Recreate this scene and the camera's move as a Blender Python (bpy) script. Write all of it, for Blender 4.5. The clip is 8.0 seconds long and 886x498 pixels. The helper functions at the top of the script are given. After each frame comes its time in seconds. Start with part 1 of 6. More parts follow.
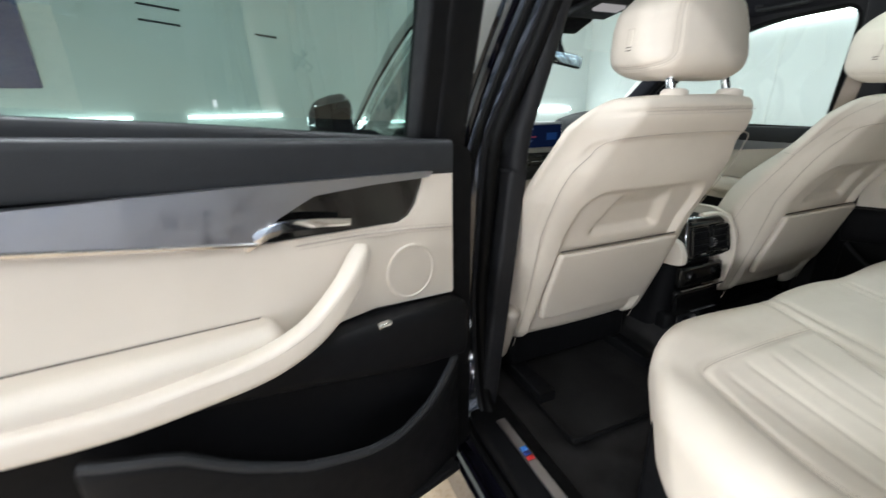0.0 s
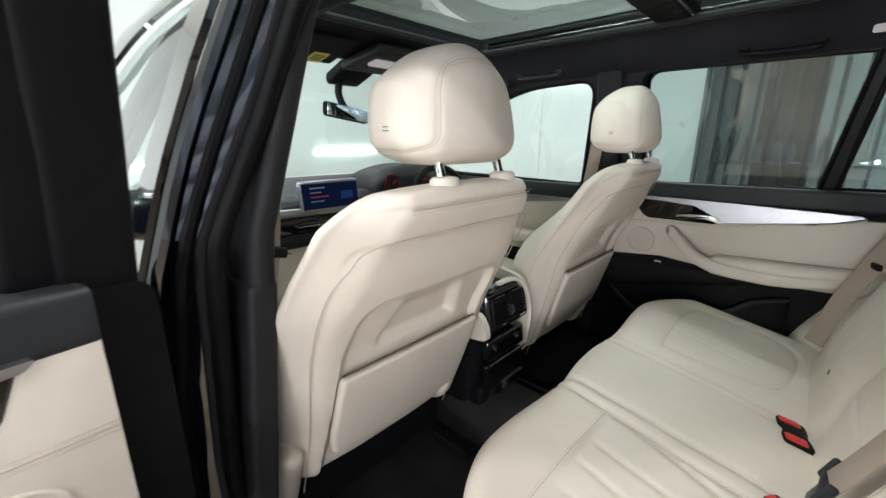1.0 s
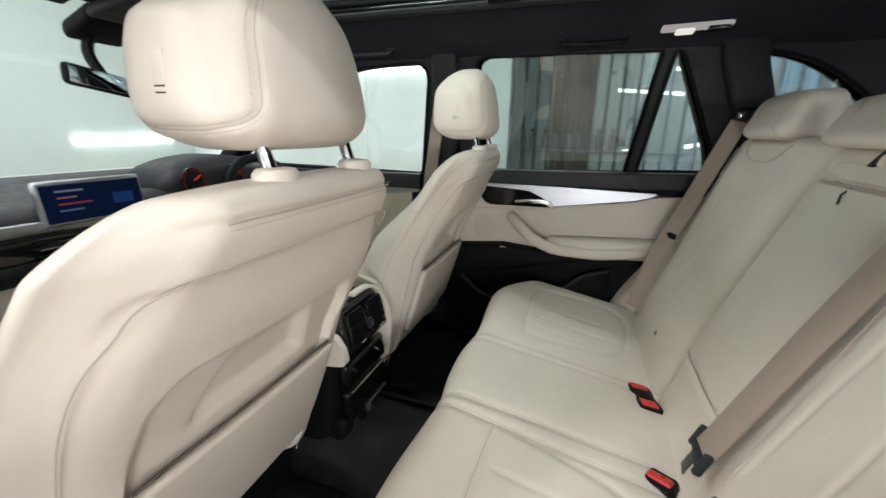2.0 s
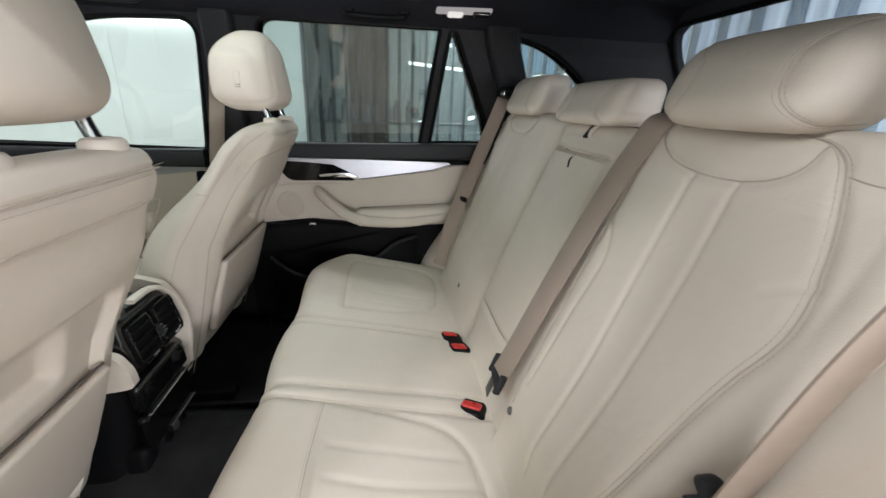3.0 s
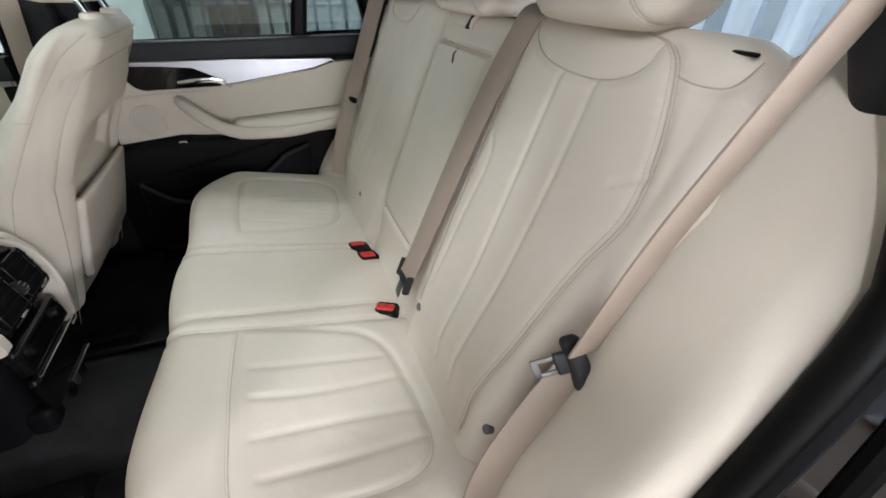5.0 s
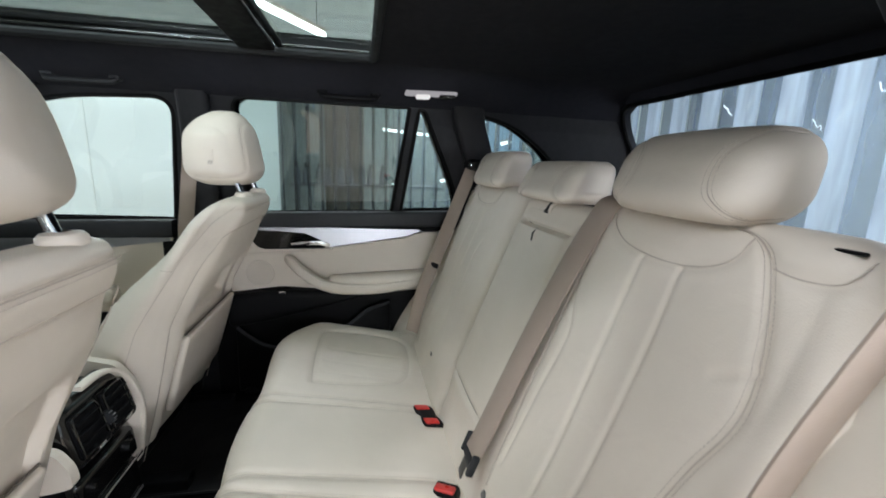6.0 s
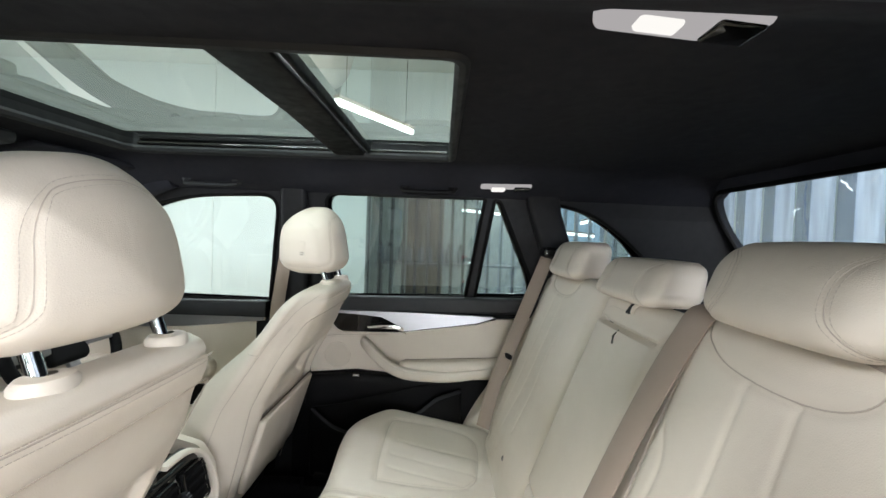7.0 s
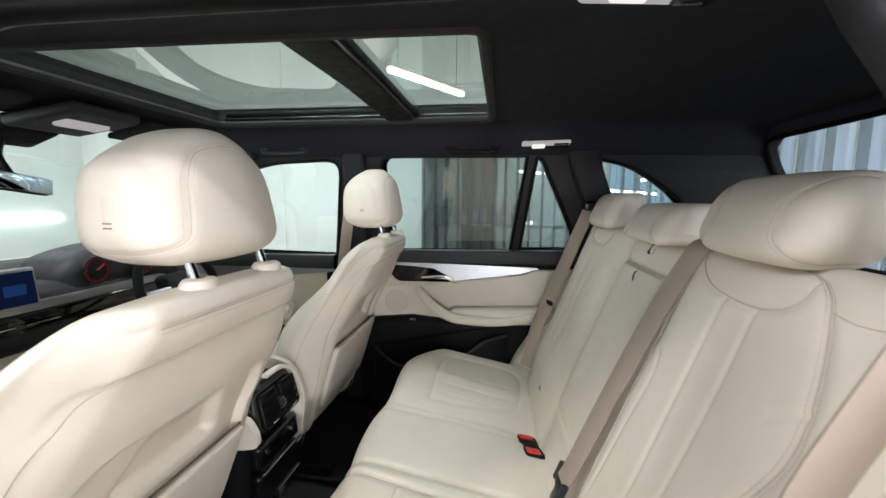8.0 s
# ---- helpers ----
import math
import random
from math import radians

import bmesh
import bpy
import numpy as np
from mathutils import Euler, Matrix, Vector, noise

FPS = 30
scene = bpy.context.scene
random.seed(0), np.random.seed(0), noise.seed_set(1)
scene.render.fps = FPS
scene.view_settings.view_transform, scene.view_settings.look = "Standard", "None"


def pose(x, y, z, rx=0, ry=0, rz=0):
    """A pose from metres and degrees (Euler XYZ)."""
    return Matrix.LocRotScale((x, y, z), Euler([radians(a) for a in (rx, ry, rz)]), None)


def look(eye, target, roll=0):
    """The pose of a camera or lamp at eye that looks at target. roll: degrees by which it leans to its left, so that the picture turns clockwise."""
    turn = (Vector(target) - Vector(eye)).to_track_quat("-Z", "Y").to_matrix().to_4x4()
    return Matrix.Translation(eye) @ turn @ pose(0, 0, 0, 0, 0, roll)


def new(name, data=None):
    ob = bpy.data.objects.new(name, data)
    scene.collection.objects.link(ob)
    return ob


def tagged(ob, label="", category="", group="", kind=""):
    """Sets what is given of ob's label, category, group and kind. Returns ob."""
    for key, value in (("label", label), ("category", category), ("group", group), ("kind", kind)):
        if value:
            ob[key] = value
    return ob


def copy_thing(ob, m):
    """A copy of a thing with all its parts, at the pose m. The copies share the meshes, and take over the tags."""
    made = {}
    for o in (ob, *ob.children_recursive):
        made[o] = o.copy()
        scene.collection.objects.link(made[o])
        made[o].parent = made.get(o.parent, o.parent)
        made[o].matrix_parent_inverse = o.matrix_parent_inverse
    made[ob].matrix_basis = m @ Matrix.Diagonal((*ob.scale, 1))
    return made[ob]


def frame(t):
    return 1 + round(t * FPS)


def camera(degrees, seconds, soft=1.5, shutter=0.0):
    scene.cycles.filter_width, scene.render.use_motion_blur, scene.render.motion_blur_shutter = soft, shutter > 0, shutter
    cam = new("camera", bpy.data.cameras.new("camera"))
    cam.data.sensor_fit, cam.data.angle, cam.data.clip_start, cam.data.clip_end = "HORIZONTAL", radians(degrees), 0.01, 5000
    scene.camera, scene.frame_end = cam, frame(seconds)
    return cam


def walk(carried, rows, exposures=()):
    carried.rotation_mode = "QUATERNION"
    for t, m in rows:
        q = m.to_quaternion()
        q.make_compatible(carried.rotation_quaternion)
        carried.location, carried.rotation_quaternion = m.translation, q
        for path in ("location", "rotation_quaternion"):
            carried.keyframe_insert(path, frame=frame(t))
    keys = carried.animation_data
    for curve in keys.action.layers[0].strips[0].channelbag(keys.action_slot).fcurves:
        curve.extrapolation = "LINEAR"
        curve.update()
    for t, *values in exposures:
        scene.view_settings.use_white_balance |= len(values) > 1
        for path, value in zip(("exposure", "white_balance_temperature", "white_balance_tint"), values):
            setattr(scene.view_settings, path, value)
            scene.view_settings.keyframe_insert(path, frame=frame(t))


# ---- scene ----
cam = camera(95.0, 8.0, shutter=0.2)
PATH = [
    (0, (-1.258, 0.048, 1.239), (-0.529, 1.786, 0.57), -0.9),
    (0.3, (-1.131, 0.125, 1.295), (-0.138, 1.739, 0.655), -0.5),
    (0.5, (-1.09, 0.136, 1.309), (0.06, 1.666, 0.729), -0.3),
    (0.7, (-1.044, 0.162, 1.325), (0.228, 1.6, 0.764), -0.0),
    (1, (-0.993, 0.208, 1.325), (0.425, 1.516, 0.798), 0.2),
    (1.2, (-0.94, 0.262, 1.311), (0.563, 1.473, 0.785), 0.2),
    (2.5, (-0.858, 0.35, 1.305), (1.048, 0.491, 0.713), 1.9),
    (3, (-0.871, 0.333, 1.314), (0.995, 0.062, 0.648), 2.3),
    (3.5, (-0.88, 0.314, 1.329), (0.871, -0.212, 0.517), 2.0),
    (4, (-0.867, 0.298, 1.336), (0.737, -0.336, 0.324), 1.7),
    (4.2, (-0.877, 0.311, 1.323), (0.663, -0.328, 0.218), 1.5),
    (4.75, (-0.880, 0.306, 1.332), (0.540, -0.312, 0.215), 1.6),
    (5.3, (-0.873, 0.311, 1.35), (0.783, -0.309, 0.416), 2.2),
    (5.5, (-0.859, 0.311, 1.346), (0.873, -0.289, 0.545), 2.3),
    (6, (-0.875, 0.32, 1.355), (1.046, -0.07, 0.956), 2.1),
    (6.5, (-0.862, 0.297, 1.396), (1.127, 0.142, 1.254), 2.5),
    (7, (-0.864, 0.304, 1.403), (1.135, 0.301, 1.351), 2.1),
    (7.5, (-0.88, 0.298, 1.399), (1.111, 0.444, 1.292), 1.3),
    (8, (-1.0, 0.249, 1.373), (0.967, 0.528, 1.144), 0.6),
]
walk(cam, [(t, look(eye, target, roll)) for t, eye, target, roll in PATH],
     [(0, -0.33, 6350, 9), (0.5, -0.28, 6350, 9), (1, -0.23, 6450, 10), (2.5, -0.34, 6550, 11), (3.5, -0.22, 6400, 13), (4.2, -0.12, 6350, 13),
      (5.3, -0.26, 6300, 12), (6, -0.28, 6200, 11), (6.5, -0.07, 6280, 10), (7, -0.01, 6450, 10), (8, -0.08, 6500, 11)])

# ---- light ----
world = bpy.data.worlds.new("world")
scene.world = world
world.use_nodes = True
world.node_tree.nodes["Background"].inputs[0].default_value = (0.8, 0.88, 1.0, 1)
world.node_tree.nodes["Background"].inputs[1].default_value = 0.15


def area(name, m, sx, sy, power, color):
    d = bpy.data.lights.new(name, "AREA")
    d.shape, d.size, d.size_y, d.energy, d.color = "RECTANGLE", sx, sy, power, color
    ob = new(name, d)
    ob.matrix_world = m
    return ob


# ---- materials ----
def material(name, color, rough=0.5, metal=0.0, coat=0.0, grain=0.0, grain_size=300.0, blotch=0.06, blotch_size=6.0,
             bump_kind="noise", rough_var=0.08, spec=0.5, sheen=0.0):
    m = bpy.data.materials.new(name)
    m.use_nodes = True
    nt = m.node_tree
    n, l = nt.nodes, nt.links
    b = n["Principled BSDF"]
    b.inputs["Metallic"].default_value = metal
    b.inputs["Coat Weight"].default_value = coat
    b.inputs["Coat Roughness"].default_value = 0.03
    b.inputs["Specular IOR Level"].default_value = spec
    b.inputs["Sheen Weight"].default_value = sheen
    co = n.new("ShaderNodeTexCoord")
    big = n.new("ShaderNodeTexNoise")
    big.inputs["Scale"].default_value = blotch_size
    big.inputs["Detail"].default_value = 5
    l.new(co.outputs["Object"], big.inputs["Vector"])
    ramp = n.new("ShaderNodeMapRange")
    ramp.inputs["From Min"].default_value, ramp.inputs["From Max"].default_value = 0.3, 0.7
    ramp.inputs["To Min"].default_value, ramp.inputs["To Max"].default_value = 1 - blotch, 1 + blotch
    l.new(big.outputs["Fac"], ramp.inputs["Value"])
    mul = n.new("ShaderNodeVectorMath")
    mul.operation = "SCALE"
    mul.inputs[0].default_value = color
    l.new(ramp.outputs["Result"], mul.inputs["Scale"])
    l.new(mul.outputs["Vector"], b.inputs["Base Color"])
    rr = n.new("ShaderNodeMapRange")
    rr.inputs["From Min"].default_value, rr.inputs["From Max"].default_value = 0.3, 0.7
    rr.inputs["To Min"].default_value, rr.inputs["To Max"].default_value = max(0.02, rough - rough_var), min(1, rough + rough_var)
    fine = n.new("ShaderNodeTexNoise")
    fine.inputs["Scale"].default_value = blotch_size * 7
    fine.inputs["Detail"].default_value = 3
    l.new(co.outputs["Object"], fine.inputs["Vector"])
    l.new(fine.outputs["Fac"], rr.inputs["Value"])
    l.new(rr.outputs["Result"], b.inputs["Roughness"])
    if grain:
        if bump_kind == "leather":
            g = n.new("ShaderNodeTexVoronoi")
            g.feature = "DISTANCE_TO_EDGE"
            g.inputs["Scale"].default_value = grain_size
            out = g.outputs["Distance"]
        elif bump_kind == "weave":
            g = n.new("ShaderNodeTexWave")
            g.inputs["Scale"].default_value = grain_size
            g.inputs["Distortion"].default_value = 0.5
            out = g.outputs["Fac"]
        else:
            g = n.new("ShaderNodeTexNoise")
            g.inputs["Scale"].default_value = grain_size
            g.inputs["Detail"].default_value = 2
            out = g.outputs["Fac"]
        l.new(co.outputs["Object"], g.inputs["Vector"])
        bp = n.new("ShaderNodeBump")
        bp.inputs["Strength"].default_value = grain
        bp.inputs["Distance"].default_value = 0.001
        l.new(out, bp.inputs["Height"])
        if bump_kind == "leather":
            # soft creases and puckers of the hide over the finer grain
            cr = n.new("ShaderNodeTexNoise")
            cr.inputs["Scale"].default_value = 14
            cr.inputs["Detail"].default_value = 3
            cr.inputs["Distortion"].default_value = 0.6
            l.new(co.outputs["Object"], cr.inputs["Vector"])
            b2 = n.new("ShaderNodeBump")
            b2.inputs["Strength"].default_value = 0.30
            b2.inputs["Distance"].default_value = 0.006
            l.new(cr.outputs["Fac"], b2.inputs["Height"])
            l.new(bp.outputs["Normal"], b2.inputs["Normal"])
            l.new(b2.outputs["Normal"], b.inputs["Normal"])
        else:
            l.new(bp.outputs["Normal"], b.inputs["Normal"])
    return m


def glass(name, tint, gloss=0.08):
    m = bpy.data.materials.new(name)
    m.use_nodes = True
    nt = m.node_tree
    n, l = nt.nodes, nt.links
    n.remove(n["Principled BSDF"])
    t = n.new("ShaderNodeBsdfTransparent")
    t.inputs["Color"].default_value = (*tint, 1)
    g = n.new("ShaderNodeBsdfGlossy")
    g.inputs["Roughness"].default_value = 0.0
    g.inputs["Color"].default_value = (1, 1, 1, 1)
    lw = n.new("ShaderNodeLayerWeight")
    lw.inputs["Blend"].default_value = 0.5
    pw = n.new("ShaderNodeMath")
    pw.operation = "POWER"
    pw.inputs[1].default_value = 4.0
    l.new(lw.outputs["Facing"], pw.inputs[0])
    f = n.new("ShaderNodeMapRange")
    f.inputs["To Min"].default_value, f.inputs["To Max"].default_value = gloss, 1.0
    l.new(pw.outputs["Value"], f.inputs["Value"])
    mix = n.new("ShaderNodeMixShader")
    l.new(f.outputs["Result"], mix.inputs["Fac"])
    l.new(t.outputs[0], mix.inputs[1])
    l.new(g.outputs[0], mix.inputs[2])
    l.new(mix.outputs[0], n["Material Output"].inputs["Surface"])
    return m


def glow(name, color, strength):
    m = bpy.data.materials.new(name)
    m.use_nodes = True
    nt = m.node_tree
    nt.nodes.remove(nt.nodes["Principled BSDF"])
    e = nt.nodes.new("ShaderNodeEmission")
    e.inputs["Color"].default_value = (*color, 1)
    e.inputs["Strength"].default_value = strength
    nt.links.new(e.outputs[0], nt.nodes["Material Output"].inputs["Surface"])
    return m


def sheer(name, color, clear, rough):
    """Cloudy plastic film: partly see-through, partly lit from either side."""
    m = bpy.data.materials.new(name)
    m.use_nodes = True
    nt = m.node_tree
    n, l = nt.nodes, nt.links
    b = n["Principled BSDF"]
    b.inputs["Roughness"].default_value = rough
    co = n.new("ShaderNodeTexCoord")
    mp = n.new("ShaderNodeMapping")
    mp.inputs["Scale"].default_value = (3, 3, 0.25)
    l.new(co.outputs["Object"], mp.inputs["Vector"])
    no = n.new("ShaderNodeTexNoise")
    no.inputs["Scale"].default_value = 4
    no.inputs["Detail"].default_value = 4
    l.new(mp.outputs["Vector"], no.inputs["Vector"])
    mr = n.new("ShaderNodeMapRange")
    mr.inputs["From Min"].default_value, mr.inputs["From Max"].default_value = 0.3, 0.7
    mr.inputs["To Min"].default_value, mr.inputs["To Max"].default_value = 0.7, 1.25
    l.new(no.outputs["Fac"], mr.inputs["Value"])
    sc = n.new("ShaderNodeVectorMath")
    sc.operation = "SCALE"
    sc.inputs[0].default_value = color
    l.new(mr.outputs["Result"], sc.inputs["Scale"])
    l.new(sc.outputs["Vector"], b.inputs["Base Color"])
    wr = n.new("ShaderNodeTexNoise")
    wr.inputs["Scale"].default_value = 5
    wr.inputs["Detail"].default_value = 4
    wr.inputs["Distortion"].default_value = 1.2
    l.new(co.outputs["Object"], wr.inputs["Vector"])
    bw = n.new("ShaderNodeBump")
    bw.inputs["Strength"].default_value = 0.6
    bw.inputs["Distance"].default_value = 0.03
    l.new(wr.outputs["Fac"], bw.inputs["Height"])
    l.new(bw.outputs["Normal"], b.inputs["Normal"])
    tr = n.new("ShaderNodeBsdfTranslucent")
    l.new(sc.outputs["Vector"], tr.inputs["Color"])
    m1 = n.new("ShaderNodeMixShader")
    m1.inputs["Fac"].default_value = 0.35
    l.new(b.outputs[0], m1.inputs[1])
    l.new(tr.outputs[0], m1.inputs[2])
    tp = n.new("ShaderNodeBsdfTransparent")
    m2 = n.new("ShaderNodeMixShader")
    m2.inputs["Fac"].default_value = clear
    l.new(m1.outputs[0], m2.inputs[1])
    l.new(tp.outputs[0], m2.inputs[2])
    l.new(m2.outputs[0], n["Material Output"].inputs["Surface"])
    return m


LEATHER = material("ivory_leather", (0.640, 0.568, 0.480), 0.52, grain=0.25, grain_size=420, bump_kind="leather", blotch=0.05, blotch_size=5)
SHELL = material("ivory_plastic", (0.635, 0.565, 0.480), 0.48, grain=0.12, grain_size=700, blotch=0.03, blotch_size=4)
THREAD = material("taupe_thread", (0.46, 0.395, 0.33), 0.8, grain=0.3, grain_size=1500)
# Dark tone laid into gaps and creases in place of their shade.
GAP = material("gap_shade", (0.10, 0.085, 0.07), 0.9)
WEB = material("beige_webbing", (0.31, 0.243, 0.196), 0.6, grain=0.10, grain_size=420, bump_kind="weave", blotch=0.05)
BLACK = material("black_soft_plastic", (0.005, 0.005, 0.0055), 0.55, spec=0.12, grain=0.2, grain_size=600, blotch=0.12)
GREYBLACK = material("charcoal_soft_plastic", (0.017, 0.018, 0.020), 0.55, spec=0.35, grain=0.25, grain_size=500, blotch=0.1)
PIANO = material("black_gloss_plastic", (0.006, 0.006, 0.006), 0.10, coat=0.6, blotch=0.1, rough_var=0.03)
PAINT = material("black_car_paint", (0.003, 0.003, 0.006), 0.04, coat=1.0, spec=0.5, blotch=0.1, rough_var=0.02)
RUBBER = material("black_rubber", (0.003, 0.003, 0.003), 0.5, spec=0.12, grain=0.15, grain_size=400)
CLOTH = material("charcoal_headliner_cloth", (0.0185, 0.019, 0.024), 0.95, grain=0.5, grain_size=900, blotch=0.12, spec=0.2)
PILLAR = material("charcoal_pillar_plastic", (0.011, 0.011, 0.0125), 0.6, grain=0.3, grain_size=700, blotch=0.1, spec=0.3)
CARPET = material("black_carpet", (0.021, 0.020, 0.020), 1.0, grain=1.0, grain_size=450, blotch=0.3, blotch_size=12, spec=0.1)
MATBLACK = material("black_mat_pile", (0.014, 0.0135, 0.0135), 1.0, grain=1.0, grain_size=450, blotch=0.3, blotch_size=12, spec=0.1)
SILVER = material("brushed_aluminium_trim", (0.43, 0.43, 0.445), 0.38, metal=1.0, grain=0.04, grain_size=900, blotch=0.03)
CHROME = material("chrome", (0.80, 0.80, 0.80), 0.10, metal=1.0, blotch=0.02, rough_var=0.03)
STEEL = material("steel_tongue", (0.14, 0.135, 0.13), 0.5, metal=1.0, blotch=0.1)
RED = material("red_button_plastic", (0.55, 0.025, 0.02), 0.35, grain=0.1)
GLASS_T = glass("tinted_window_glass", (0.38, 0.47, 0.45))
GLASS_C = glass("clear_window_glass", (0.74, 0.82, 0.80))
GLASS_R = glass("sunroof_glass", (0.36, 0.41, 0.38), 0.10)
MIRROR = material("mirror_silvering", (0.75, 0.82, 0.85), 0.02, metal=1.0, blotch=0.01, rough_var=0.0)
WINGGLASS = material("dimming_mirror_glass", (0.085, 0.10, 0.095), 0.03, metal=1.0, blotch=0.02, rough_var=0.0)
GLASS_D = glass("green_door_glass", (0.21, 0.29, 0.265))
WALLM = material("white_wall_paint", (0.70, 0.75, 0.73), 0.35, grain=0.1, grain_size=40, blotch=0.03, blotch_size=0.8)
CEILM = material("white_ceiling_paint", (0.74, 0.77, 0.74), 0.6, grain=0.1, grain_size=40, blotch=0.03, blotch_size=0.8)
FLOORM = material("tan_floor_tile", (0.42, 0.32, 0.22), 0.3, grain=0.1, grain_size=60, blotch=0.2, blotch_size=9)
STRIP_D = sheer("dark_grey_strip_curtain", (0.060, 0.060, 0.060), 0.42, 0.14)
STRIP_M = sheer("grey_blue_strip_curtain", (0.17, 0.20, 0.235), 0.42, 0.12)
STRIP_L = sheer("pale_strip_curtain", (0.60, 0.66, 0.80), 0.18, 0.14)
STRIP_B = sheer("clear_blue_strip_curtain", (0.20, 0.25, 0.38), 0.45, 0.12)
TAN = material("tan_board", (0.30, 0.23, 0.15), 0.6, blotch=0.15)
BLUE = material("blue_banner_print", (0.02, 0.045, 0.16), 0.4, blotch=0.1)
LED = glow("led_diffuser", (0.95, 1.0, 1.0), 14)
DOME = glow("dome_lamp_diffuser", (1.0, 0.97, 0.92), 1.0)
CAPGREY = material("grey_cap_plastic", (0.10, 0.095, 0.088), 0.45)
LENSP = glow("lit_milky_lamp_lens", (1.0, 0.95, 0.95), 0.42)
SEAM = material("sewn_seam", (0.47, 0.405, 0.34), 0.8)


# ---- mesh tools ----
def to_mesh(name, vf):
    v, f = vf
    me = bpy.data.meshes.new(name)
    me.from_pydata([tuple(map(float, p)) for p in v], [], [tuple(map(int, q)) for q in f])
    me.update()
    return me


def part(name, vf, mat, parent=None, label="", smooth=True, sharp=38):
    """Links one mesh object under a thing or part; vf is (vertices, faces) in world metres."""
    me = to_mesh(name, vf)
    me.materials.append(mat)
    if smooth:
        me.shade_smooth()
        me.set_sharp_from_angle(angle=radians(sharp))
    ob = new(name, me)
    if parent is not None:
        ob.parent = parent
        ob.matrix_parent_inverse = parent.matrix_basis.inverted() if parent.type == "EMPTY" else Matrix()
    if label:
        ob["label"] = label
    return ob


def thing(name, at, label, category, group="", kind=""):
    ob = new(name)
    ob.empty_display_size = 0.05
    ob.matrix_basis = Matrix.Translation(at)
    return tagged(ob, label, category, group, kind)


def solo(name, vf, mat, label, category, kind="", smooth=True):
    return tagged(part(name, vf, mat, smooth=smooth), label, category, "", kind)


def join(*meshes):
    vs, fs, k = [], [], 0
    for v, f in meshes:
        v = np.asarray(v, float)
        vs.append(v)
        fs += [tuple(i + k for i in q) for q in f]
        k += len(v)
    return np.vstack(vs), fs


def axis_steps(s, r, step, k):
    inner = s / 2 - r
    n = max(1, math.ceil(2 * inner / step))
    mid = list(np.linspace(-inner, inner, n + 1))
    edge = [inner + r * math.tan(math.pi / 4 * i / k) for i in range(1, k + 1)]
    return [-e for e in reversed(edge)] + mid + edge


def rbox(sx, sy, sz, r, fn=None, step=0.05, k=3, at=(0, 0, 0)):
    """A rounded box, its vertices bent by fn (an array of points in, one out)."""
    r = min(r, sx / 2 * 0.999, sy / 2 * 0.999, sz / 2 * 0.999)
    ax = [axis_steps(s, r, step, k) for s in (sx, sy, sz)]
    n = [len(a) - 1 for a in ax]
    idx, pts, faces = {}, [], []

    def vid(c):
        if c not in idx:
            idx[c] = len(pts)
            pts.append((ax[0][c[0]], ax[1][c[1]], ax[2][c[2]]))
        return idx[c]

    for a in range(3):
        b, c = (a + 1) % 3, (a + 2) % 3
        for side in (0, n[a]):
            for i in range(n[b]):
                for j in range(n[c]):
                    quad = []
                    for di, dj in ((0, 0), (1, 0), (1, 1), (0, 1)):
                        key = [0, 0, 0]
                        key[a], key[b], key[c] = side, i + di, j + dj
                        quad.append(vid(tuple(key)))
                    faces.append(tuple(quad if side else quad[::-1]))
    p = np.array(pts)
    lim = np.array([sx / 2 - r, sy / 2 - r, sz / 2 - r])
    q = np.clip(p, -lim, lim)
    d = p - q
    ln = np.linalg.norm(d, axis=1, keepdims=True)
    p = q + r * d / np.maximum(ln, 1e-9)
    p = fn(p) if fn else p
    return p + np.array(at), faces


def frames_along(pts, closed=False, up=None):
    pts = np.asarray(pts, float)
    n = len(pts)
    t = np.roll(pts, -1, 0) - np.roll(pts, 1, 0) if closed else np.gradient(pts, axis=0)
    t /= np.maximum(np.linalg.norm(t, axis=1, keepdims=True), 1e-9)
    if up is None:
        u = np.cross(t[0], (0.31, 0.17, 0.93))
        us = []
        for i in range(n):
            u = u - t[i] * np.dot(u, t[i])
            u /= max(np.linalg.norm(u), 1e-9)
            us.append(u)
        us = np.array(us)
    else:
        us = np.broadcast_to(np.asarray(up, float), pts.shape).copy()
        us -= t * (us * t).sum(1, keepdims=True)
        us /= np.maximum(np.linalg.norm(us, axis=1, keepdims=True), 1e-9)
    return pts, t, us, np.cross(t, us)


def sweep(profile, pts, closed=False, up=None, scale=None):
    """A closed profile of (a, b) swept along pts; a runs along up, b across."""
    pts, t, u, w = frames_along(pts, closed, up)
    m, n = len(profile), len(pts)
    sc = np.ones(n) if scale is None else np.asarray(scale, float)
    v = []
    for i in range(n):
        for a, b in profile:
            v.append(pts[i] + (u[i] * a + w[i] * b) * sc[i])
    f = []
    for i in range(n if closed else n - 1):
        j = (i + 1) % n
        for q in range(m):
            r = (q + 1) % m
            f.append((i * m + q, i * m + r, j * m + r, j * m + q))
    if not closed:
        f.append(tuple(reversed(range(m))))
        f.append(tuple(range((n - 1) * m, n * m)))
    return np.array(v), f


def circle(r, n=8):
    return [(r * math.cos(2 * math.pi * i / n), r * math.sin(2 * math.pi * i / n)) for i in range(n)]


def tube(pts, r, n=8, closed=False, up=None, scale=None):
    return sweep(circle(r, n), pts, closed, up, scale)


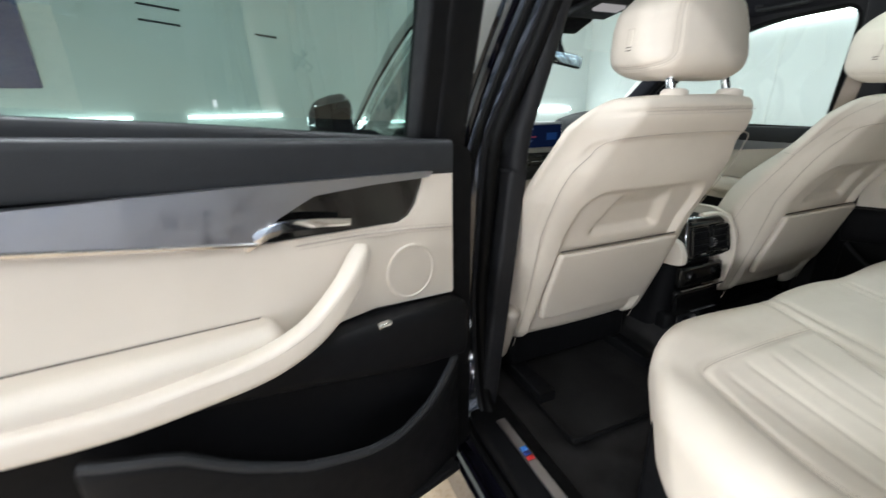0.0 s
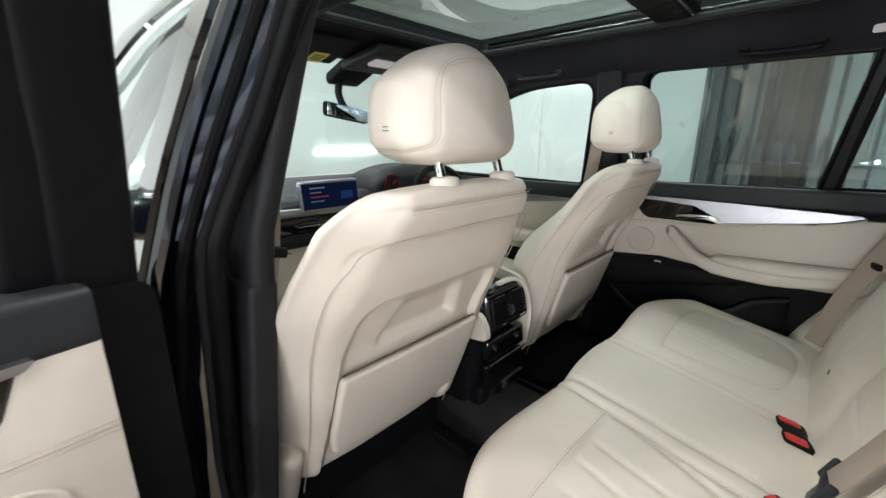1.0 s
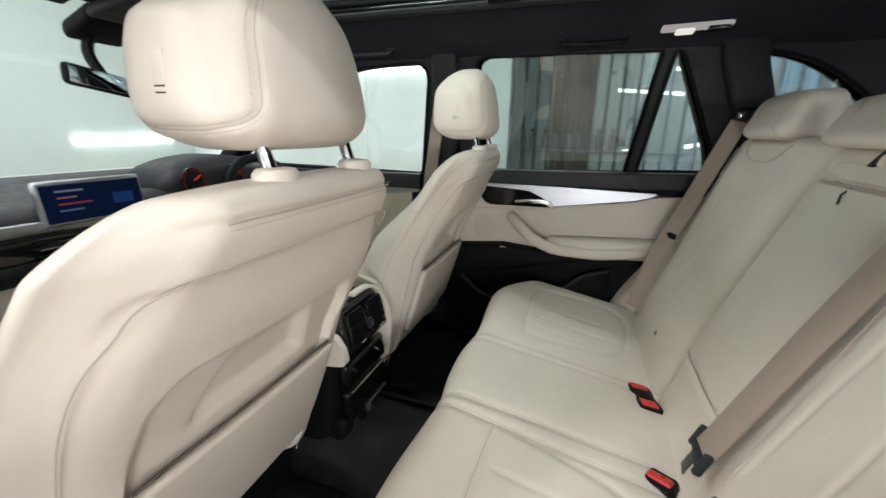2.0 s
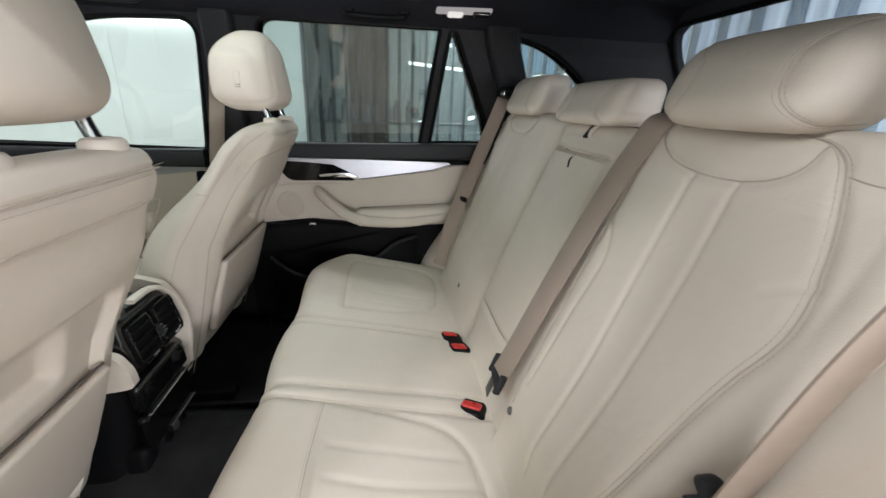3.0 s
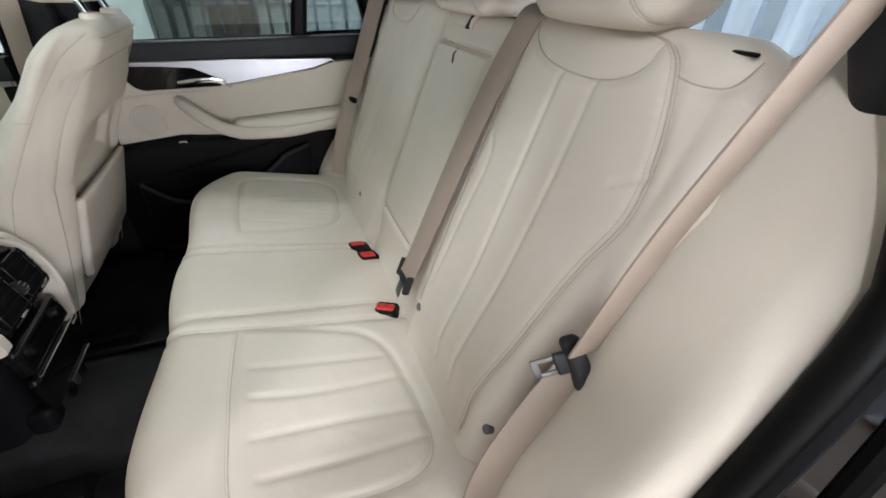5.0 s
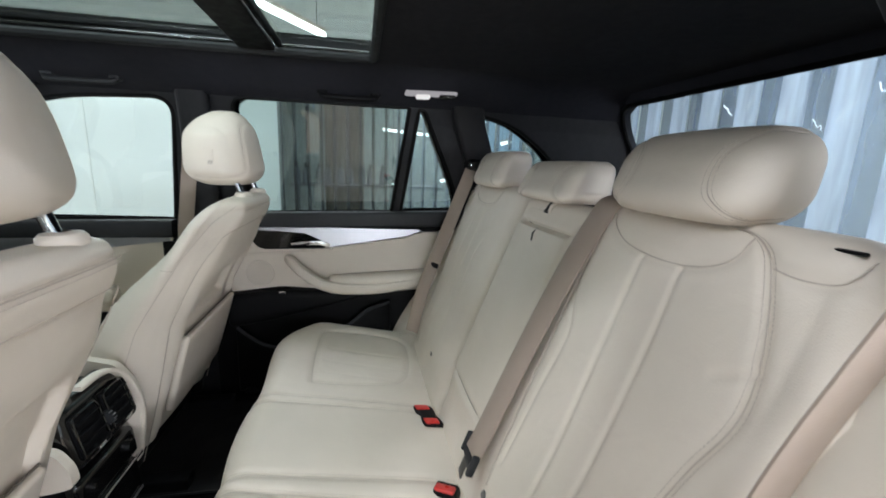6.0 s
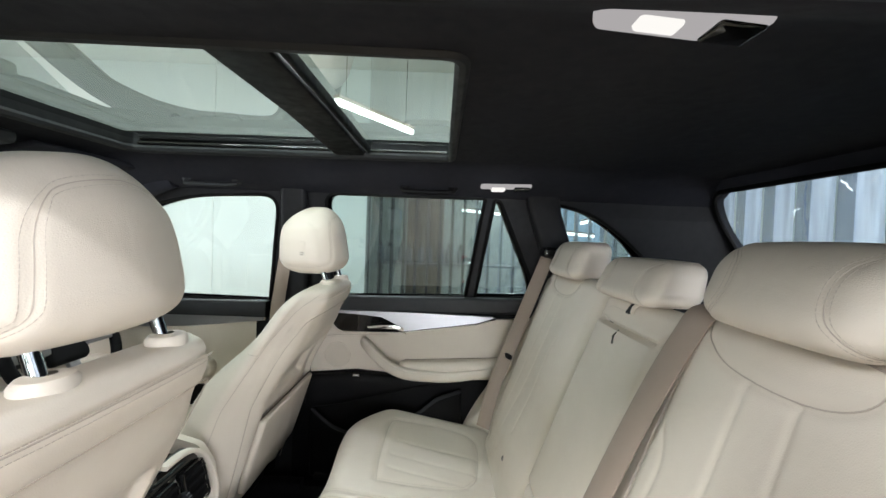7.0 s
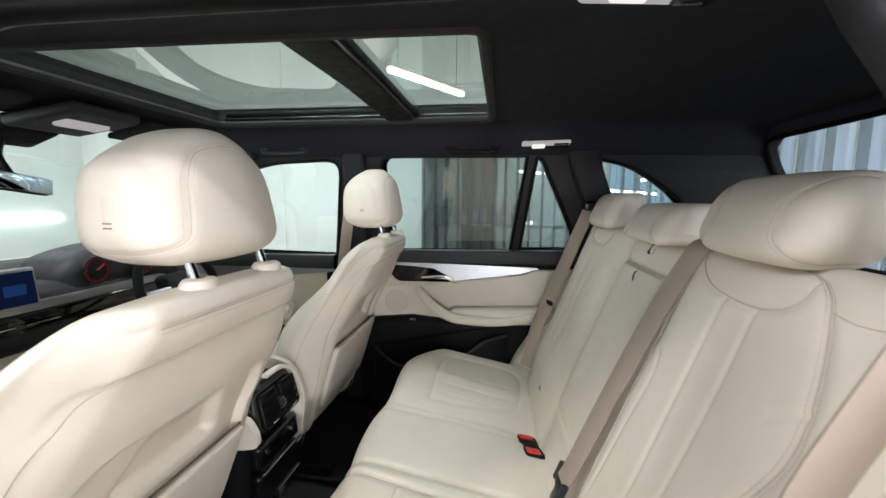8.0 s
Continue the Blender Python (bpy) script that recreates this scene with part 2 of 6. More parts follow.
def smooth_line(pts, n=24):
    """A Catmull-Rom line through pts."""
    p = [np.asarray(q, float) for q in pts]
    p = [2 * p[0] - p[1]] + p + [2 * p[-1] - p[-2]]
    out = []
    segs = len(p) - 3
    for i in range(segs):
        k = max(2, n // segs)
        for j in range(k):
            s = j / k
            a, b, c, d = p[i:i + 4]
            out.append(0.5 * (2 * b + (c - a) * s + (2 * a - 5 * b + 4 * c - d) * s * s + (3 * b - a - 3 * c + d) * s ** 3))
    out.append(p[-2])
    return np.array(out)


def rounded(points, r, n=5):
    """A closed outline with its corners rounded by about r (a number, or one for each corner)."""
    out = []
    m = len(points)
    for i in range(m):
        p, a, b = (np.array(points[j % m], float) for j in (i, i - 1, i + 1))
        rr = r[i] if isinstance(r, (list, tuple)) else r
        ua, ub = a - p, b - p
        la, lb = np.linalg.norm(ua), np.linalg.norm(ub)
        q = min(rr, la * 0.48, lb * 0.48)
        if q < 1e-5:
            out.append(p)
            continue
        s, e = p + ua / la * q, p + ub / lb * q
        for j in range(n + 1):
            k = j / n
            out.append((1 - k) ** 2 * s + 2 * k * (1 - k) * p + k * k * e)
    return [tuple(o) for o in out]


def fill(outer, holes=(), cuts=(), fn=None, thick=0.0, way=None):
    """A flat sheet (a, b) with holes, cut along lines ((axis, value), ...), bent by fn into space and thickened along way."""
    bm = bmesh.new()
    edges = []
    for loop in (outer, *holes):
        vs = [bm.verts.new((p[0], p[1], 0)) for p in loop]
        edges += [bm.edges.new((vs[i], vs[(i + 1) % len(vs)])) for i in range(len(vs))]
    bmesh.ops.triangle_fill(bm, use_beauty=True, use_dissolve=False, edges=edges, normal=(0, 0, 1))
    for a, val in cuts:
        co, no = ((val, 0, 0), (1, 0, 0)) if a == 0 else ((0, val, 0), (0, 1, 0))
        bmesh.ops.bisect_plane(bm, geom=bm.verts[:] + bm.edges[:] + bm.faces[:], dist=1e-5, plane_co=co, plane_no=no)
    bm.verts.index_update()
    flat = np.array([v.co[:2] for v in bm.verts])
    faces = [tuple(v.index for v in f.verts) for f in bm.faces]
    rim = [tuple(v.index for v in e.verts) for e in bm.edges if len(e.link_faces) == 1]
    rim_of = {}
    for e in bm.edges:
        if len(e.link_faces) == 1:
            f = e.link_faces[0]
            vs = [v.index for v in f.verts]
            a, b = (v.index for v in e.verts)
            rim_of[(a, b)] = vs[(vs.index(a) + 1) % len(vs)] == b
    bm.free()
    p = fn(flat)
    if not thick:
        return p, faces
    n = len(p)
    q = p + np.asarray(way, float) * thick
    f = faces + [tuple(i + n for i in reversed(q_)) for q_ in faces]
    for (a, b), forward in rim_of.items():
        f.append((b, a, a + n, b + n) if forward else (a, b, b + n, a + n))
    return np.vstack([p, q]), f


def bar(p, q, w, h, r=0.006, up=(0, 0, 1)):
    """A rounded rail from p to q, w wide and h high."""
    prof = rounded([(-h / 2, -w / 2), (h / 2, -w / 2), (h / 2, w / 2), (-h / 2, w / 2)], r, 3)
    return sweep(prof, [p, q], up=up)


def ribbon(pts, side, w, t=0.0022):
    """A flat strap along pts, w wide along side."""
    prof = [(-w / 2, -t / 2), (-w / 2 + 0.002, -t), (w / 2 - 0.002, -t), (w / 2, -t / 2), (w / 2, t / 2), (w / 2 - 0.002, t), (-w / 2 + 0.002, t), (-w / 2, t / 2)]
    return sweep(prof, pts, up=side)


def stitches(pts, length=0.0042, gap=0.0016, r=0.00042):
    """A row of single stitches along pts."""
    pts = np.asarray(pts, float)
    seg = np.linalg.norm(np.diff(pts, axis=0), axis=1)
    acc = np.concatenate([[0], np.cumsum(seg)])
    out = []
    s = 0.0
    while s + length < acc[-1]:
        a, b = ([np.interp(x, acc, pts[:, i]) for i in range(3)] for x in (s, s + length))
        out.append(tube([a, b], r, 4))
        s += length + gap
    return join(*out)


def on_rbox(p, sx, sy, sz, r):
    """Points of a plain box moved onto the rounded box of the same size."""
    p = np.asarray(p, float)
    lim = np.array([sx / 2 - r, sy / 2 - r, sz / 2 - r])
    q = np.clip(p, -lim, lim)
    d = p - q
    return q + r * d / np.maximum(np.linalg.norm(d, axis=1, keepdims=True), 1e-9)


def denser(line, step=0.006):
    """A broken line with points no further apart than step."""
    out = [np.asarray(line[0], float)]
    for a, b in zip(line[:-1], line[1:]):
        a, b = np.asarray(a, float), np.asarray(b, float)
        n = max(1, math.ceil(np.linalg.norm(b - a) / step))
        out += [a + (b - a) * k / n for k in range(1, n + 1)]
    return np.array(out)


def near_line(p, line):
    """The distance of points (a, b) from a broken line."""
    p = np.asarray(p, float)
    best = np.full(len(p), 9.0)
    line = np.asarray(line, float)
    for a, b in zip(line[:-1], line[1:]):
        d = b - a
        s = np.clip(((p - a) @ d) / max(d @ d, 1e-12), 0, 1)
        best = np.minimum(best, np.linalg.norm(p - (a + s[:, None] * d), axis=1))
    return best


def groove(p, line, width=0.007):
    return np.exp(-(near_line(p, line) / width) ** 2)


def ease(x, a, b):
    s = np.clip((np.asarray(x, float) - a) / (b - a), 0, 1)
    return s * s * (3 - 2 * s)


# ---- the studio round the car ----
ROOM = dict(x0=-4.2, x1=3.1, y0=-2.9, y1=5.0, h=3.0)


def flat_box(x0, x1, y0, y1, z0, z1):
    v = [(x, y, z) for z in (z0, z1) for y in (y0, y1) for x in (x0, x1)]
    return np.array(v), [(0, 2, 3, 1), (4, 5, 7, 6), (0, 1, 5, 4), (2, 6, 7, 3), (0, 4, 6, 2), (1, 3, 7, 5)]


def studio():
    x0, x1, y0, y1, h = (ROOM[k] for k in ("x0", "x1", "y0", "y1", "h"))
    tagged(part("floor", flat_box(x0 - 3, x1 + 3, y0 - 3, y1 + 0.3, -0.1, 0), FLOORM, smooth=False), "warm tan tiled studio floor", "floor", kind="structure")
    tagged(part("ceiling", flat_box(x0 - 3, x1 + 3, y0 - 3, y1 + 0.3, h, h + 0.1), CEILM, smooth=False), "plain white studio ceiling", "ceiling", kind="structure")
    tagged(part("wall_west", flat_box(x0 - 0.2, x0, y0 - 3, y1 + 0.3, 0, h), WALLM, smooth=False), "smooth white glossy studio wall", "wall", kind="structure")
    tagged(part("wall_north", flat_box(x0, x1 + 3, y1, y1 + 0.2, 0, h), WALLM, smooth=False), "smooth white studio wall", "wall", kind="structure")
    tagged(part("wall_east", flat_box(x1, x1 + 0.2, 1.04, y1, 0, h), WALLM, smooth=False), "smooth white studio wall beside a strip curtain", "wall", kind="structure")
    tagged(part("wall_east_back", flat_box(x1 + 2.6, x1 + 2.8, y0 - 3, y1, 0, h), WALLM, smooth=False), "white wall of the store behind the curtain", "wall", kind="structure")
    tagged(part("wall_south", flat_box(x0, x1 + 3, y0 - 2.8, y0 - 2.6, 0, h), WALLM, smooth=False), "white wall behind the rear strip curtain", "wall", kind="structure")


studio()

def tube_lamp(a, b, power, label, group, wires=False, turn=0):
    """A linear lamp from a to b that shines downwards (turn 0) or out from a wall."""
    a, b = np.array(a, float), np.array(b, float)
    mid, ln = (a + b) / 2, float(np.linalg.norm(b - a))
    base = thing("linear_lamp", tuple(mid), label, "lamp", group)
    part("diffuser", bar(a, b, 0.04, 0.035, 0.012), LED, base, "glowing white diffuser")
    if wires:
        part("housing", bar(a + (0, 0, 0.03), b + (0, 0, 0.03), 0.05, 0.022), SHELL, base)
        for e in (0.1, 0.9):
            q = a + (b - a) * e
            part("wire", tube([q + (0, 0, 0.04), (q[0], q[1], ROOM["h"])], 0.002, 5), BLACK, base)
    yaw = math.degrees(math.atan2(b[1] - a[1], b[0] - a[0]))
    if power:
        down = np.array((0, 0, -0.03)) if not turn else np.array((0, 0, 0))
        m = pose(*(mid + down), 0, 0, yaw)
        if turn:
            m = Matrix.Translation(mid + np.array(WALL_OUT[turn]) * 0.03) @ look((0, 0, 0), WALL_OUT[turn]) @ pose(0, 0, 0)
        area("lamp_light", m, ln, 0.12, power, (0.91, 0.94, 1.0))


WALL_OUT = {"west": (1, 0, 0), "north": (0, -1, 0), "east": (-1, 0, 0)}
H = ROOM["h"] - 0.05
# Unseen ceiling lamps, added and powered to fill the cabin with light.
for x, y, w in ((-2.3, 0.7, 26), (-2.3, -1.6, 55), (0.9, 3.6, 20), (1.9, 0.2, 22), (0.0, -2.0, 38), (-0.1, 1.0, 66)):
    tube_lamp((x, y - 0.75, H), (x, y + 0.75, H), w, "unseen white linear LED lamp on the ceiling", "studio ceiling lamps")
tube_lamp((-1.74, 1.66, H), (-2.10, 2.01, H), 55, "unseen white linear LED lamp on the ceiling", "studio ceiling lamps")
tube_lamp((1.59, 0.97, 2.2), (2.23, 0.57, 2.2), 10, "white linear LED lamp hung on wires", "hung lamps", True)
for x0, x1, z in ((-3.3, -2.4, 1.16), (-1.93, -1.05, 1.16), (-0.45, 0.42, 1.06), (1.81, 2.8, 1.16)):
    tube_lamp((x0, ROOM["y1"] - 0.02, z), (x1, ROOM["y1"] - 0.02, z), 12, "white linear LED bar on the wall", "studio wall lamps", False, "north")
# The west bars are unseen, added to light the seats through the door hole.
for y, w in ((-2.3, 112), (-0.4, 70), (2.2, 50)):
    tube_lamp((ROOM["x0"] + 0.02, y, 1.22), (ROOM["x0"] + 0.02, y + 1.3, 1.22), w, "white linear LED bar on the wall", "studio wall lamps", False, "west")
# This east bar is unseen too, a fill light for the car's far side.
tube_lamp((ROOM["x1"] - 0.02, 1.6, 1.9), (ROOM["x1"] - 0.02, 3.1, 1.9), 14, "white linear LED bar on the wall", "studio wall lamps", False, "east")


for x0, x1, z in ((-2.16, -1.82, 2.13), (-2.17, -1.84, 2.00), (-1.20, -1.00, 1.925)):
    solo("wall_slot", rbox(x1 - x0, 0.012, 0.018, 0.004, lambda p: np.stack([p[:, 0], p[:, 1], p[:, 2] - 0.12 * p[:, 0]], 1), step=0.2, k=1, at=((x0 + x1) / 2, ROOM["y1"] - 0.006, z)), GREYBLACK, "narrow dark slot in the white wall", "wall slot", "structure")
solo("wall_joint", rbox(0.012, 0.010, ROOM["h"], 0.003, step=2, k=1, at=(-0.72, ROOM["y1"] - 0.004, ROOM["h"] / 2)), CEILM, "pale vertical joint between wall panels", "wall joint", "structure")
solo("wall_joint", rbox(0.010, 0.012, ROOM["h"], 0.003, step=2, k=1, at=(ROOM["x1"] - 0.004, 2.55, ROOM["h"] / 2)), CEILM, "pale vertical joint between wall panels", "wall joint", "structure")


def strip_curtain(name, p, q, n, mat, label, overlap=None, top=ROOM["h"], other=None):
    c = thing(name, (*p, 0), label, "strip curtain")
    p, q = np.array(p), np.array(q)
    d = (q - p) / np.linalg.norm(q - p)
    nrm = np.array((-d[1], d[0]))
    w = np.linalg.norm(q - p) / n
    rnd = random.Random(5)
    for i in range(n):
        o = p + d * (w * (i + 0.5)) + nrm * (0.02 if i % 2 else -0.02)
        prof = []
        for j in range(7):
            s = j / 6 - 0.5
            prof.append(o + d * s * w * 1.15 + nrm * (0.018 * math.cos(s * 5 + rnd.uniform(-0.3, 0.3))))
        v, f = [], []
        for z in (0.03, 1.5, top - 0.02):
            v += [(*a, z) for a in prof]
        for k in range(2):
            f += [(k * 7 + j, k * 7 + j + 1, k * 7 + 8 + j, k * 7 + 7 + j) for j in range(6)]
        part("strip", (np.array(v), f), other if other and i % 2 else mat, c)
        if overlap:
            e = p + d * (w * i) + nrm * 0.03
            part("overlap", (np.array([(*(e - d * 0.018), 0.03), (*(e + d * 0.018), 0.03), (*(e + d * 0.018 + nrm * 0.004), top - 0.02), (*(e - d * 0.012 + nrm * 0.004), top - 0.02)]), [(0, 1, 2, 3)]), overlap, c, "pale doubled edge")
    part("rail", bar((*p, top - 0.03), (*q, top - 0.03), 0.06, 0.05), SILVER, c)
    return c


X1 = ROOM["x1"]
strip_curtain("strip_curtain", (X1, 1.04), (X1, -0.02), 9, STRIP_D, "dark grey hanging plastic strip curtain", STRIP_M, 2.12)
strip_curtain("strip_curtain", (X1, -0.02), (X1, -1.50), 12, STRIP_M, "grey-blue half-clear hanging strip curtain", STRIP_L, 2.12)
strip_curtain("strip_curtain", (X1, -1.50), (X1 + 2.2, -2.90), 14, STRIP_L, "pale bluish hanging strip curtain", other=STRIP_B)
strip_curtain("strip_curtain", (X1 + 2.2, -2.90), (ROOM["x0"], -2.90), 50, STRIP_L, "pale bluish hanging strip curtain", other=STRIP_B)
tagged(part("wall_east_header", flat_box(X1, X1 + 0.12, -1.55, 1.04, 2.12, ROOM["h"]), WALLM, smooth=False), "white wall above the strip curtain", "wall", kind="structure")
solo("curtain_rod", tube([(X1 + 0.12, 1.03, 1.79), (X1 + 0.12, 0.60, 1.79)], 0.008, 8), SHELL, "pale rod behind the strip curtain", "rod")
# store behind the curtains: board, shelf with bottles, lamps
solo("board", rbox(0.03, 0.40, 2.3, 0.008, step=1, k=1, at=(X1 + 0.55, 0.50, 1.15)), TAN, "tan board leaning behind the curtain", "board")
shelf_t = thing("shelf", (X1 + 0.35, 0.2, 1.15), "grey steel shelf behind the curtain", "shelf")
part("board", rbox(0.30, 1.5, 0.025, 0.006, step=1, k=1, at=(X1 + 0.35, 0.25, 1.13)), SILVER, shelf_t)
for y in (-0.45, 0.95):
    part("leg", bar((X1 + 0.35, y, 0), (X1 + 0.35, y, 1.12), 0.04, 0.04, 0.006, up=(1, 0, 0)), SILVER, shelf_t)
BOTTLE = material("bottle_plastic", (0.35, 0.37, 0.40), 0.3, blotch=0.3)
bottle = thing("bottle", (X1 + 0.30, 0.95, 1.142), "small plastic spray bottle on the shelf", "bottle", "bottles on the shelf")
part("body", tube([(X1 + 0.30, 0.95, 1.142 + z) for z in (0, 0.01, 0.13, 0.16)], 0.035, 12, scale=[0.95, 1, 1, 0.4]), BOTTLE, bottle)
part("cap", tube([(X1 + 0.30, 0.95, 1.30), (X1 + 0.30, 0.95, 1.345)], 0.014, 8), BLACK, bottle, "dark cap")
for i in range(1, 9):
    copy_thing(bottle, Matrix.Translation((X1 + 0.30 + 0.03 * (i % 3), 0.95 - 0.105 * i + 0.02 * (i % 2), 1.142)))
for x, y, z in ((1.0, -0.7, 1.9), (1.3, -1.3, 1.5), (1.6, -0.3, 1.75)):
    tube_lamp((X1 + x, y - 0.35, z), (X1 + x, y + 0.35, z + 0.05), 0, "white linear LED lamp behind the curtain", "store lamps", True)
# Short glowing bars put in for the glints on the curtain's plastic film.
for x, y, z, a in ((0.55, -0.05, 1.16, 0.10), (0.6, -0.62, 1.22, 0.14), (0.6, -1.30, 1.66, 0.12), (0.6, -1.66, 1.70, 0.14), (0.6, -1.02, 1.30, 0.10), (0.6, -1.35, 1.35, 0.12)):
    tube_lamp((X1 + x, y - a / 2, z), (X1 + x, y + a / 2, z - 0.03), 0, "short glowing bar added as a glint on the curtain film", "store lamps", True)
# Bent glowing tubes imitate reflections on the pale curtain's wrinkled film.
GLINT = glow("film_glint", (0.92, 0.96, 1.0), 5)
rnd = random.Random(11)
for k in range(16):
    x, z = -0.6 + 0.27 * k + rnd.uniform(-0.08, 0.08), rnd.uniform(1.62, 1.95) + 0.012 * k
    ls = thing("film_glint", (x, -3.5, z), "bent glowing tube added as a glint on the pale curtain", "light string", "rear light strings")
    a = rnd.uniform(-0.6, 0.6)
    pts = [(x + 0.12 * (u - 0.5) * math.cos(a) + rnd.uniform(-0.02, 0.02), -3.45, z + 0.13 * (u - 0.5) * (1 if k % 3 else -1) + rnd.uniform(-0.025, 0.025)) for u in np.linspace(0, 1, 5)]
    part("tube", tube(smooth_line(pts, 16), 0.006 if k % 2 else 0.004, 6), GLINT, ls, "glowing bent tube")
    part("wire", tube([pts[0], (pts[0][0], -3.45, ROOM["h"])], 0.0015, 5), SHELL, ls)
lw = thing("window_9", (X1 + 2.58, -1.6, 1.6), "bright daylit window of the store", "window", kind="structure")
part("pane", flat_box(X1 + 2.57, X1 + 2.59, -2.3, -1.35, 1.25, 2.6), glow("daylit_pane", (0.55, 0.75, 1.0), 2.2), lw, "glowing daylit pane", False)
for y in (-2.3, -1.82, -1.35):
    part("mullion", rbox(0.04, 0.05, 1.4, 0.006, step=2, k=1, at=(X1 + 2.55, y, 1.92)), SHELL, lw)
# Unseen area lights, added to brighten the strip curtains from behind.
area("store_fill", pose(X1 + 1.3, -1.0, ROOM["h"] - 0.1, 0, 0, 90), 1.5, 0.06, 110, (0.9, 0.97, 1.0))
area("rear_store_fill", pose(0.8, -4.3, ROOM["h"] - 0.1, 0, 0, 0), 2.5, 0.06, 190, (0.86, 0.93, 1.0))

bn = thing("banner", (-3.6, 4.98, 1.9), "dark blue printed banner on the white wall", "banner")
part("cloth", rbox(0.9, 0.012, 1.2, 0.004, step=0.3, k=1, at=(-3.45, 4.985, 2.03)), BLUE, bn)

# ---- car shell ----


def side_x(z):
    """How far the side's inner face stands from the middle at height z."""
    z = np.asarray(z, float)
    return np.interp(z, [0.3, 0.8, 1.17, 1.50, 1.56, 1.60, 1.63], [0.755, 0.762, 0.748, 0.655, 0.632, 0.600, 0.55])


FRONT_WINDOW = rounded([(0.985, 1.128), (0.915, 1.545), (1.30, 1.53), (1.62, 1.40), (1.96, 1.14)], [0.02, 0.07, 0.2, 0.3, 0.03], 6)
REAR_WINDOW = rounded([(0.73, 1.157), (0.745, 1.556), (0.152, 1.556), (0.207, 1.17)], [0.02, 0.05, 0.008, 0.008], 5)
LITTLE_WINDOW = rounded([(0.170, 1.171), (0.118, 1.553), (0.096, 1.548), (-0.045, 1.26), (-0.066, 1.178)], [0.008, 0.01, 0.015, 0.05, 0.01], 4)
CARGO_WINDOW = rounded([(-0.105, 1.545), (-0.25, 1.515), (-0.40, 1.42), (-0.53, 1.30), (-0.53, 1.22), (-0.20, 1.20)], [0.02, 0.1, 0.1, 0.05, 0.03, 0.03], 5)
DOOR_HOLE = rounded([(0.80, 1.56), (0.85, 1.15), (0.87, 0.70), (0.83, 0.44), (0.33, 0.44), (0.18, 0.62), (0.03, 0.88), (-0.06, 1.10), (-0.10, 1.30), (-0.06, 1.56)],
                    [0.07, 0.3, 0.2, 0.09, 0.08, 0.2, 0.2, 0.2, 0.2, 0.1], 7)
CUTS = [(1, z) for z in (0.8, 1.0, 1.17, 1.30, 1.42, 1.50, 1.53, 1.56, 1.58, 1.60)]
OUTER = [(-1.02, 0.30), (2.3, 0.30), (2.3, 1.12), (1.98, 1.15), (1.64, 1.44), (1.32, 1.60), (1.2, 1.62), (-0.55, 1.615), (-0.70, 1.575), (-1.02, 1.15)]


def skin_x(z):
    """The outer skin's distance from the middle at height z."""
    return np.interp(np.asarray(z, float), [0.3, 0.83, 1.11, 1.28, 1.47, 1.56, 1.66], [0.93, 0.93, 0.885, 0.835, 0.765, 0.72, 0.63])


def inner_x(z, s):
    """The inner face; the side with the open door hole stands out to the door's flange."""
    return side_x(z) + (0.045 * (1 - ease(z, 1.1, 1.5)) if s < 0 else 0)


def side_wall(name, s, holes, label):
    fn = lambda f: np.stack([s * inner_x(f[:, 1], s), f[:, 0], f[:, 1]], 1)
    v, f = fill(OUTER, holes, CUTS, fn, 0.03, (s, 0, 0))
    ob = part(name, (v, f if s < 0 else [tuple(reversed(q)) for q in f]), PILLAR, smooth=False)
    return tagged(ob, label, "car side", kind="structure")


side_wall("wall_right", 1, [FRONT_WINDOW, REAR_WINDOW, LITTLE_WINDOW, CARGO_WINDOW], "charcoal trimmed inner side of the car with window openings")
side_wall("wall_left", -1, [FRONT_WINDOW, DOOR_HOLE, CARGO_WINDOW], "charcoal trimmed inner side of the car with an open door hole")


def skin(name, s, holes, label):
    fn = lambda f: np.stack([s * skin_x(f[:, 1]), f[:, 0], f[:, 1]], 1)
    v, f = fill([(-1.0, 0.30), (2.6, 0.30), (2.6, 1.05), (1.98, 1.17), (1.66, 1.46), (1.34, 1.63), (1.2, 1.65), (-0.55, 1.64), (-0.72, 1.59), (-1.04, 1.15)], holes, CUTS, fn, 0.012, (s, 0, 0))
    return tagged(part(name, (v, f if s < 0 else [tuple(reversed(q)) for q in f]), PAINT), label, "car body", kind="structure")


def grow(loop, d):
    c = np.mean(loop, 0)
    return [tuple(np.array(p) + (np.array(p) - c) / np.linalg.norm(np.array(p) - c) * d) for p in loop]


skin("body_right", 1, [grow(FRONT_WINDOW, 0.01), grow(REAR_WINDOW, 0.006), grow(LITTLE_WINDOW, -0.002), grow(CARGO_WINDOW, 0.01)], "glossy black painted car body side")
skin("body_left", -1, [grow(FRONT_WINDOW, 0.01), grow(DOOR_HOLE, 0.035), grow(CARGO_WINDOW, 0.01)], "glossy black painted car body side round an open door")


